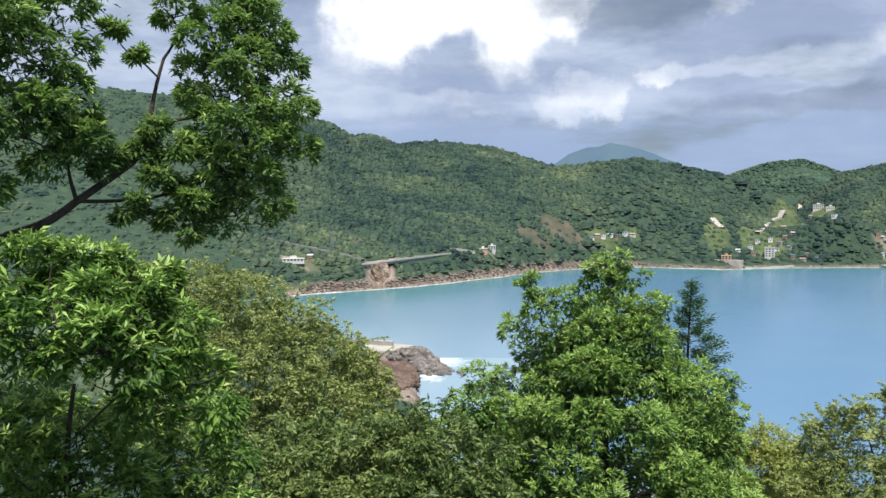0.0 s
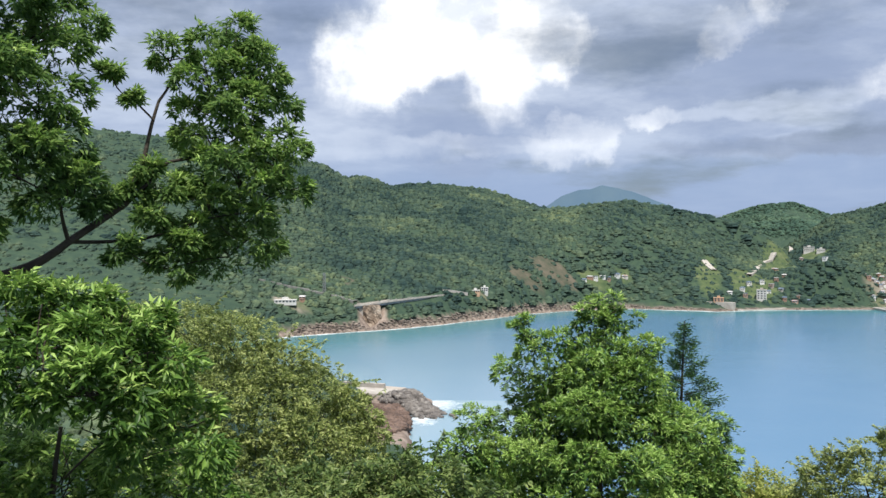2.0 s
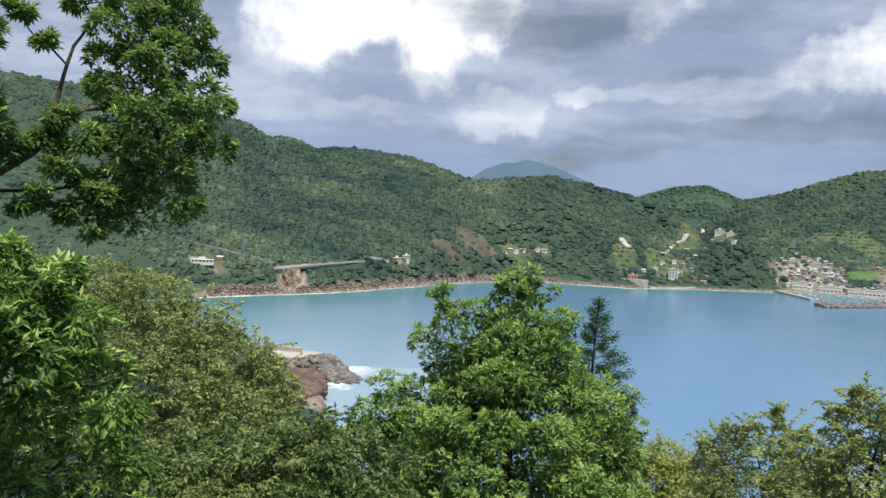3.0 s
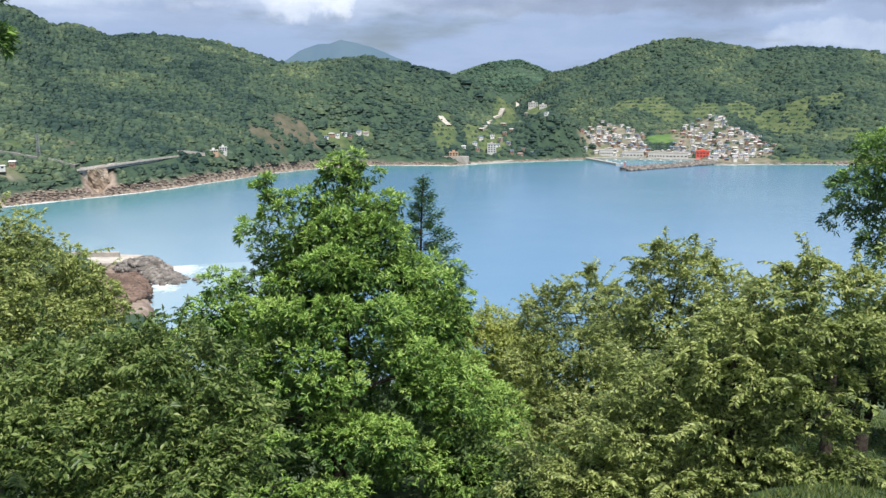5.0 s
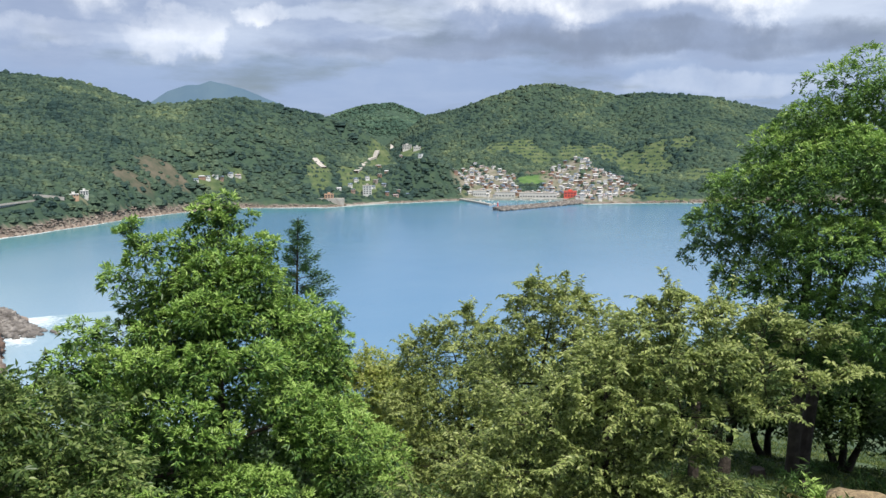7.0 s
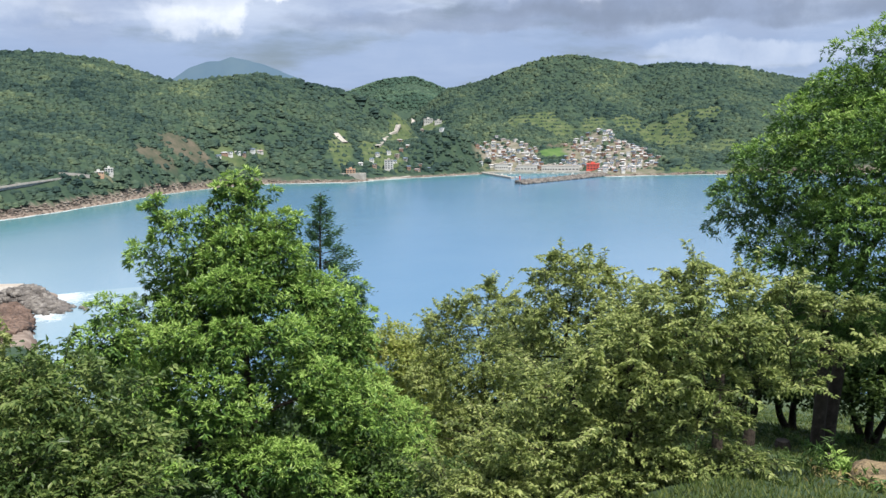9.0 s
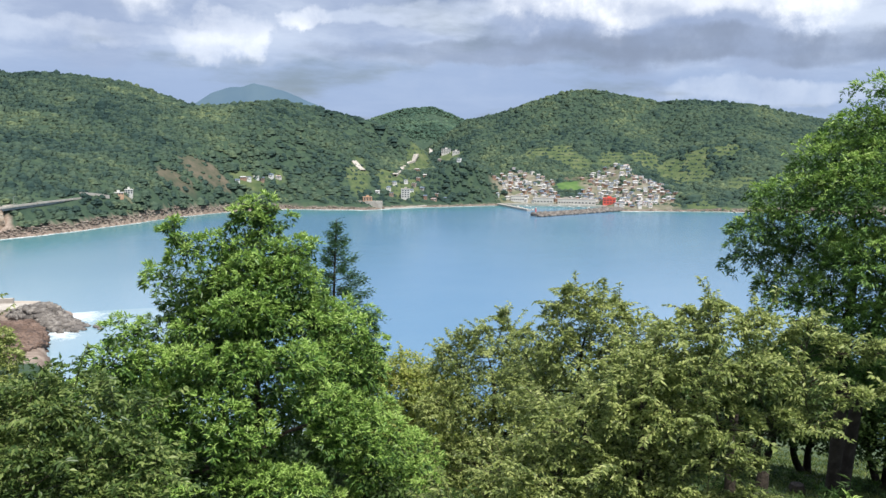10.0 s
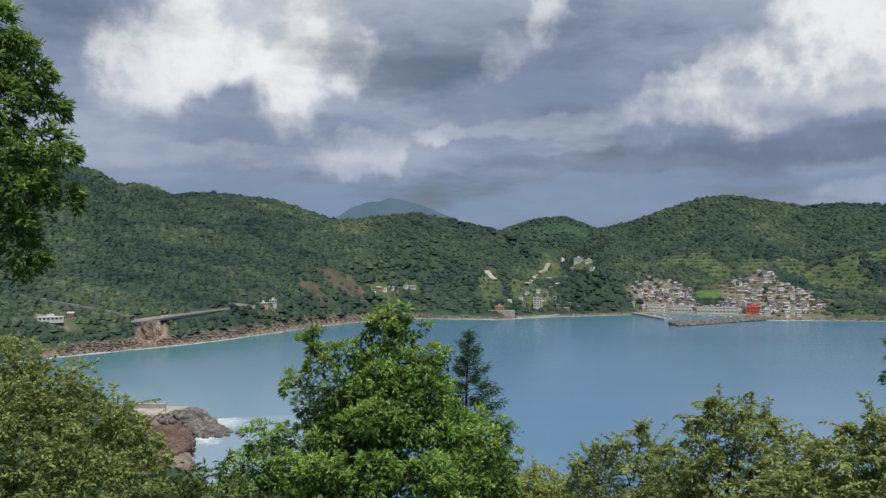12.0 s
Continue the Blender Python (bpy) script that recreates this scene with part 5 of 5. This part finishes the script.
def village():
    kinds = [house("small village house with a tiled gable roof", 7.6, 5.9, 2.9, "gable", M["walls"], M["roofs"]),
             house("two-storey village house with a hipped roof", 8.4, 6.7, 5.2, "hip", M["walls"], M["roofs"], 2),
             house("two-storey village house with a gable roof", 6.7, 6.3, 5.2, "gable", M["walls"], M["roofs"], 2),
             house("flat-roofed rendered village house", 7.6, 7.6, 5.6, "flat", M["walls"], M["roofs"], 2),
             house("long low village house with a hipped roof", 10.9, 5.9, 3.1, "hip", M["walls"], M["roofs"])]
    used = [False] * len(kinds)
    placed = []
    g = np.random.default_rng(5)

    def put(az, r, k, twist):
        p = at_ground(az, r, 0.4) if r > 100 else at_sight(az, r, 0.4)
        m = turn(p, az, twist) @ Matrix.Scale(0.86, 4)
        if used[k]:
            copy_thing(kinds[k], m)
        else:
            kinds[k].matrix_basis = m
            used[k] = True
    tries = 0
    while len(placed) < 290 and tries < 16000:
        tries += 1
        az, r = g.uniform(27.9, 41.2), g.uniform(1120, 1440)
        p = bearing(az, r)
        X, Y = np.array([p.x]), np.array([p.y])
        if cover(X, Y, "lived", 1.0)[0] < 0.4 or max(cover(X, Y, "field")[0], cover(X, Y, "lawn")[0], cover(X, Y, "scrub")[0]) > 0.3 or r < float(lerp(az, FAR_SHORE)) + 18:
            continue
        if any((p - q).length < 8.0 for q in placed):
            continue
        placed.append(p)
        put(az, r, int(g.integers(0, 5)), g.uniform(-35, 35) + 90 * g.integers(0, 2))
    for az, r in ((10.5, -2.45), (10.9, -2.3), (11.3, -2.4), (11.8, -2.25), (12.2, -2.4), (12.8, -2.2), (13.3, -2.2), (21.0, -3.0), (21.4, -2.6), (22.6, -3.1), (22.8, -2.7), (23.1, -2.3), (23.6, -2.0), (22.2, -2.5), (21.2, -3.4), (24.6, -0.9),
                  (23.0, -1.6), (23.6, -3.6), (24.2, -3.7), (-9.4, -3.95), (26.0, -0.9), (24.4, -3.45), (25.0, -3.6), (20.2, -3.2), (23.4, -2.9)):
        put(az, r, int(g.integers(0, 5)), g.uniform(-25, 25))


def big_building(name, label, az, r, w, d, h, floors, mat, roof_mat, cols, lift=0.4, twist=0.0, deep=6.0):
    """A taller block with rows of windows, a parapet and a stair head."""
    root = tagged(new(name), label, "building")
    bm = bmesh.new()
    block(bm, -w / 2, w / 2, -d / 2, d / 2, -deep, h)
    part("wall", bm, mat, root)
    bm = bmesh.new()
    block(bm, -w / 2 - 0.3, w / 2 + 0.3, -d / 2 - 0.3, d / 2 + 0.3, h, h + 0.5)
    block(bm, -w * 0.15, w * 0.15, -d * 0.1, d * 0.3, h + 0.5, h + 2.6)
    part("roof", bm, roof_mat, root)
    for k in range(floors):
        pane_row(root, cols, w * 0.94, d, 0.9 + (h - 0.6) / floors * k, 1.5, w / cols * 0.55)
    root.matrix_basis = turn(at_ground(az, r, lift) if r > 100 else at_sight(az, r, lift), az, twist)
    return root


village()
big_building("red_building", "bright red harbour building with dark windows", 36.6, 1178, 18, 12, 8, 2, M["red_wall"], M["red_wall"], 4)
big_building("hotel", "white hillside building with flat roof", 25.05, -0.36, 18, 12, 9, 3, M["white_paint"], M["white_paint"], 5)
big_building("hotel_wing", "low white wing beside the hillside building", 25.75, -0.36, 14, 10, 5, 1, M["white_paint"], M["white_paint"], 4)
big_building("apartment_block", "pale four-storey block near the shore", 22.2, -3.55, 12, 10, 12, 4, M["white_paint"], M["concrete"], 3)
big_building("shore_house", "tan house on a concrete sea wall", 19.5, 1064, 12, 8, 5, 2, M["tan_wall"], M["tan_wall"], 3, 0.4)
bpy.data.objects["shore_house"].location.z = 10.4
big_building("roadside_house", "white house with a red-brown base by the road", 3.5, -3.36, 8, 7, 4.6, 2, M["white_paint"], M["white_paint"], 3, 0.5)
big_building("roadside_hall", "long low tan hall beside the white house", 2.85, -3.36, 10, 7, 2.6, 1, M["tan_wall"], M["white_paint"], 4, 0.3)
big_building("depot", "long low white depot beside the coast road", -10.6, -4.05, 20, 9, 2.6, 1, M["white_paint"], M["white_paint"], 6, 0.2, deep=2.0)
for az, w in ((30.2, 20), (32.0, 30), (33.6, 24), (34.9, 32)):
    big_building("warehouse", "long white harbour warehouse on the quay", az, 1188, w, 12, 6.5, 1, M["white_paint"], M["concrete"], 6)


def ribbon(name, label, category, way, width, mat, lift=0.6, kind="structure"):
    """A road laid along (bearing, distance) points on the ground."""
    pts = []
    for (a0, r0), (a1, r1) in zip(way, way[1:]):
        for k in range(12):
            t = k / 12
            pts.append(at_ground(a0 + (a1 - a0) * t, r0 + (r1 - r0) * t, lift))
    pts.append(at_ground(*way[-1], lift))
    zs = [p.z for p in pts]
    for i, p in enumerate(pts):
        q = zs[max(0, i - 3):i + 4]
        p.z = sum(q) / len(q)
    bm = bmesh.new()
    rows = []
    for i, p in enumerate(pts):
        d = (pts[min(i + 1, len(pts) - 1)] - pts[max(i - 1, 0)])
        d.z = 0
        s = d.normalized().cross(Vector((0, 0, 1))) * width / 2
        rows.append([bm.verts.new(p - s), bm.verts.new(p + s), bm.verts.new(p + s - Vector((0, 0, 3.5))), bm.verts.new(p - s - Vector((0, 0, 3.5)))])
    for a, b in zip(rows, rows[1:]):
        for i in range(4):
            bm.faces.new((a[i], a[(i + 1) % 4], b[(i + 1) % 4], b[i]))
    return tagged(part(name, bm, mat), label, category, kind=kind)


ribbon("road", "pale coast road on a retaining wall", "road", [(0.4, 866), (1.2, 874), (2.2, 884)], 6, M["concrete"], 0.8)
ribbon("road", "shore road in front of the village", "road", [(20.6, 1062), (21.6, 1076), (22.5, 1090), (23.6, 1108)], 7, M["concrete"], 1.0)
hill = [(a, at_sight(a, e).xy.length) for a, e in ((21.4, -2.0), (22.2, -1.1), (22.9, -0.85), (23.9, -0.6), (24.0, -0.2), (23.8, 0.05))]
ribbon("road", "hill road winding up to the pass", "road", hill, 7, M["concrete"], 1.0)
ribbon("road", "coast road behind the trees", "road", [(-13, 815), (-9, 806), (-7, 796), (-5.7, 786)], 8, M["asphalt"], 1.0)
ribbon("slipway", "pale concrete chute on the hillside", "road", [(a, at_sight(a, e).xy.length) for a, e in ((19.2, -1.7), (18.85, -1.35), (18.5, -0.95))], 9, M["concrete"], 1.6)


def bridge():
    root = tagged(new("road_bridge"), "concrete road bridge on tall piers along the shore", "bridge")
    path = [bearing(-5.9, 780, 21.8), bearing(-4.8, 786, 22.8), bearing(-3.6, 797, 24.4), bearing(-2.2, 814, 25.8), bearing(-0.9, 836, 26.6), bearing(0.45, 862, 27.0)]
    for a, b in zip(path, path[1:]):
        for nm, w, h, dz, off, mat in (("deck", 9.5, 1.0, 0, 0, M["concrete"]), ("girder", 1.0, 2.2, -1.6, -2.8, M["steel"]), ("girder", 1.0, 2.2, -1.6, 2.8, M["steel"]), ("parapet", 0.3, 0.8, 0.9, -4.5, M["concrete"]), ("parapet", 0.3, 0.8, 0.9, 4.5, M["concrete"])):
            d = (b - a).normalized()
            s = d.cross(Vector((0, 0, 1))).normalized() * off + Vector((0, 0, dz))
            bm = bmesh.new()
            beam(bm, a + s, b + s, w, h)
            if nm == "deck":
                slab = part(nm, bm, mat, root)
            else:
                part(nm, bm, mat, slab if nm == "parapet" else root)
    for k, (az, r, top, w) in enumerate(((-5.15, 783, 20.2, 8), (-3.4, 799, 22, 3), (-2.2, 814, 23, 3), (-0.9, 836, 24, 3))):
        bm = bmesh.new()
        q = bearing(az, r)
        block(bm, -w / 2, w / 2, -2.5, 2.5, -2, top)
        bmesh.ops.transform(bm, matrix=turn(q, az), verts=bm.verts)
        part("pier", bm, M["concrete"], root)
    for az, r in ((-3.3, 799), (-0.2, 850)):
        bm = bmesh.new()
        p = bearing(az, r + 5, 24)
        beam(bm, p, p + Vector((0, 0, 9)), 0.25, 0.25)
        beam(bm, p + Vector((0, 0, 9)), p + Vector((1.8, 0, 9.3)), 0.3, 0.2)
        ob = tagged(part("street_lamp", bm, M["steel"]), "grey street lamp beside the coast bridge", "street lamp", "lamps on the bridge")


bridge()


def rock_face(az, r, w, h, mat, label, seed):
    """A craggy, upright cliff below the bridge."""
    bm = bmesh.new()
    bmesh.ops.create_cube(bm, size=2)
    bmesh.ops.subdivide_edges(bm, edges=bm.edges[:], cuts=13, use_grid_fill=True)
    for v in bm.verts:
        c = v.co.copy()
        foot = 1.25 - 0.22 * c.z
        step = 0.5 * math.floor(3 * noise.noise(Vector((c.x * 2.2, 0, c.z * 0.8 + seed))))
        d = 0.9 * noise.noise(c * 1.7 + Vector((seed, 0, 0))) + 0.5 * noise.noise(c * 4.5 + Vector((0, seed, 0))) + step * 0.5
        v.co = Vector((c.x * w / 2 * foot + 1.2 * d, c.y * 6 * foot + 2.4 * d, c.z * h / 2))
    ob = tagged(part("cliff", bm, mat), label, "cliff", kind="structure")
    ob.matrix_basis = turn(bearing(az, r, h * 0.42), az)


rock_face(-4.5, 786, 15, 24, M["crag"], "pale tan rock crag under the bridge", 1)


def pylon(az, r, h):
    root = tagged(new("lattice_mast"), "grey steel lattice mast among the shore trees", "mast")
    root.location = at_ground(az, r, -0.5)
    w = 1.3
    legs = [(-w, -w), (w, -w), (w, w), (-w, w)]
    for x, y in legs:
        bm = bmesh.new()
        beam(bm, (x, y, 0), (x * 0.6, y * 0.6, h), 0.42, 0.42)
        part("leg", bm, M["steel"], root)
    for k in range(9):
        z0, z1 = h * k / 9, h * (k + 1) / 9
        bm = bmesh.new()
        for i in range(4):
            a, b = legs[i], legs[(i + 1) % 4]
            s0, s1 = 1 - 0.4 * z0 / h, 1 - 0.4 * z1 / h
            beam(bm, (a[0] * s0, a[1] * s0, z0), (b[0] * s1, b[1] * s1, z1), 0.26, 0.26)
            beam(bm, (a[0] * s1, a[1] * s1, z1), (b[0] * s1, b[1] * s1, z1), 0.26, 0.26)
        part("brace", bm, M["steel"], root)


pylon(-7.9, 800, 21)


def rubble(name, pts, size, mat, label, squash=0.7):
    """Angular boulders as one joined mesh."""
    base = np.array([(x, y, z) for x in (-1, 1) for y in (-1, 1) for z in (-1, 1)], float)
    f = np.array([(0, 1, 3, 2), (4, 6, 7, 5), (0, 4, 5, 1), (2, 3, 7, 6), (0, 2, 6, 4), (1, 5, 7, 3)])
    n = len(pts)
    v = base[None] * rng.uniform(0.5, 1.1, (n, 8, 3)) * (size * rng.uniform(0.4, 1.3, n))[:, None, None] / 2
    a, b = rng.uniform(0, 6.3, n), rng.uniform(-0.6, 0.6, n)
    x, z = v[..., 0] * np.cos(b)[:, None] - v[..., 2] * np.sin(b)[:, None], v[..., 0] * np.sin(b)[:, None] + v[..., 2] * np.cos(b)[:, None]
    v = np.stack([x * np.cos(a)[:, None] - v[..., 1] * np.sin(a)[:, None], x * np.sin(a)[:, None] + v[..., 1] * np.cos(a)[:, None], z * squash], -1)
    v += pts[:, None, :]
    faces = (f[None] + (np.arange(n) * 8)[:, None, None]).reshape(-1, 4)
    return tagged(from_arrays(name, v.reshape(-1, 3), faces, mat), label, "rocks", kind="stuff")


def shore_rocks():
    az = rng.uniform(-10, 50, 4200)
    inl = rng.uniform(-1, 2, 4200) + rng.random(4200) * lerp(az, [(-24, 6), (8, 6), (14, 4), (30, 3), (42, 5), (50, 6)])
    rad = lerp(az, FAR_SHORE) + inl
    x, y = np.sin(np.radians(az)) * rad, np.cos(np.radians(az)) * rad
    n2 = value_noise(x, y, 36, 9, 4)
    s = (rad + n2 * 8) / rad
    x, y = x * s, y * s
    keep = (az < 29) | (az > 36)
    pts = np.stack([x, y, np.maximum(height(x, y), -0.5) + 0.4], -1)[keep]
    rubble("shore_rocks", pts, 2.7, M["rock"], "reddish brown rocks along the far shore", 0.34)
    # spit: armour stone mound and pink ledge
    n = 1900
    k = rng.random(n)
    a, b = bearing(-3.1, 394), bearing(-1.15, 402)
    off = rng.normal(0, 10.5, n)
    d = (b - a).normalized()
    s = Vector((-d.y, d.x, 0))
    x, y = a.x + (b.x - a.x) * k + s.x * off, a.y + (b.y - a.y) * k + s.y * off
    z = np.maximum(0.2, 7.0 * np.exp(-(off / 14) ** 2) * np.clip(np.minimum(k * 5 + 0.5, (1 - k) * 3.5 + 0.3), 0, 1)) * rng.uniform(0.7, 1.1, n)
    rubble("armour_stones", np.stack([x, y, z], -1), 2.5, M["armour"], "heaped grey-brown armour stones of the breakwater", 0.8)
    az = rng.uniform(-4.9, -1.7, 3600)
    rad = 298 + 14 * (az + 4.9) + rng.random(3600) * (86 - 12 * (az + 4.9))
    x, y = np.sin(np.radians(az)) * rad, np.cos(np.radians(az)) * rad
    rubble("ledge_rocks", np.stack([x, y, np.maximum(height(x, y) + 0.3, 0.2)], -1)[height(x, y) > -0.4], 3.0, M["ledge"], "reddish brown rock ledge beside the quay", 0.5)


shore_rocks()


def quay():
    root = tagged(new("quay"), "pale concrete quay with a dark sunken dock", "quay")
    for nm, (a0, r0), (a1, r1), w, h, z, mat in (("apron", (-6.2, 428), (-3.0, 418), 16, 3.4, 2.2, M["concrete"]), ("wall", (-6.5, 446), (-3.6, 436), 2.0, 5.0, 2.6, M["concrete"]), ("beach", (-6.6, 458), (-2.4, 440), 12, 1.2, 0.6, M["sand"])):
        bm = bmesh.new()
        beam(bm, bearing(a0, r0, z), bearing(a1, r1, z), w, h)
        part(nm, bm, mat, root)


quay()


def breakwater(a, b, w, h, label, stones):
    root = tagged(new("breakwater"), label, "breakwater")
    p, q = bearing(*a, 0), bearing(*b, 0)
    bm = bmesh.new()
    beam(bm, p + Vector((0, 0, h / 2 - 1)), q + Vector((0, 0, h / 2 - 1)), w, h + 2)
    part("mole", bm, M["concrete"], root)
    if stones:
        n = 1100
        k = rng.random(n)
        d = (q - p).normalized()
        s = Vector((d.y, -d.x, 0))
        off = rng.uniform(-0.4, 1.0, n) * w * 1.3
        pts = np.stack([p.x + (q.x - p.x) * k + s.x * off, p.y + (q.y - p.y) * k + s.y * off, h * 1.05 * (1 - np.abs(off) / (w * 1.7)) * rng.uniform(0.7, 1.15, n)], -1)
        ob = rubble("armour_stone", pts, 3.4, M["armour"], "", 0.9)
        ob.parent = root
        del ob["category"]


breakwater((31.35, 978), (37.3, 1120), 9, 3.2, "long breakwater heaped with armour stones", True)
breakwater((28.8, 1165), (31.0, 1060), 5, 2.6, "thin concrete harbour arm", False)


def beacon(az, r, z):
    root = tagged(new("harbour_beacon"), "small red light tower at the breakwater's end", "beacon")
    bm = bmesh.new()
    limb(bm, (0, 0, 0), (0, 0, 7), 1.0, 0.7, 0.0, 3, 10)
    part("tower", bm, M["red_wall"], root)
    bm = bmesh.new()
    limb(bm, (0, 0, 6.9), (0, 0, 8.2), 1.1, 0.9, 0.0, 1, 10)
    part("lantern", bm, M["white_paint"], root)
    root.location = bearing(az, r, z)


beacon(31.5, 982, 3)


def boat():
    root = tagged(new("boat"), "small white fishing boat in the harbour", "boat", "moored boats")
    bm = bmesh.new()
    prof = [(-5, 1.1), (-2, 1.5), (2, 1.4), (4.5, 0.7), (6, 0.05)]
    rows = [[bm.verts.new((x, -w, 1.2)), bm.verts.new((x, -w * 0.6, -0.3)), bm.verts.new((x, w * 0.6, -0.3)), bm.verts.new((x, w, 1.2))] for x, w in prof]
    for a, b in zip(rows, rows[1:]):
        for i in range(3):
            bm.faces.new((a[i], a[i + 1], b[i + 1], b[i]))
        bm.faces.new((a[3], a[0], b[0], b[3]))
    bm.faces.new(rows[0])
    part("hull", bm, M["white_paint"], root)
    bm = bmesh.new()
    block(bm, -2.5, 0.5, -0.9, 0.9, 1.2, 3.0)
    part("cabin", bm, M["white_paint"], root)
    return root


first = boat()
for k, (az, r, tw) in enumerate(((30.3, 1120, 10), (31.3, 1068, 40), (32.6, 1150, 5), (33.2, 1152, 0), (33.9, 1140, 15), (34.6, 1150, 5), (35.2, 1138, 80), (30.9, 1138, 20))):
    m = turn(bearing(az, r, 0.1), az, tw)
    if k:
        copy_thing(first, m)
    else:
        first.matrix_basis = m

bm = bmesh.new()
beam(bm, bearing(18.75, 1066, 5), bearing(20.55, 1060, 5), 8, 11)
tagged(part("sea_wall", bm, M["concrete"]), "pale concrete sea wall at the water's edge", "sea wall", kind="structure")
bm = bmesh.new()
beam(bm, bearing(28.6, 1170, 1), bearing(36.6, 1172, 1), 6, 3.6)
tagged(part("quay_wall", bm, M["concrete"]), "concrete quay wall of the fishing harbour", "quay", kind="structure")
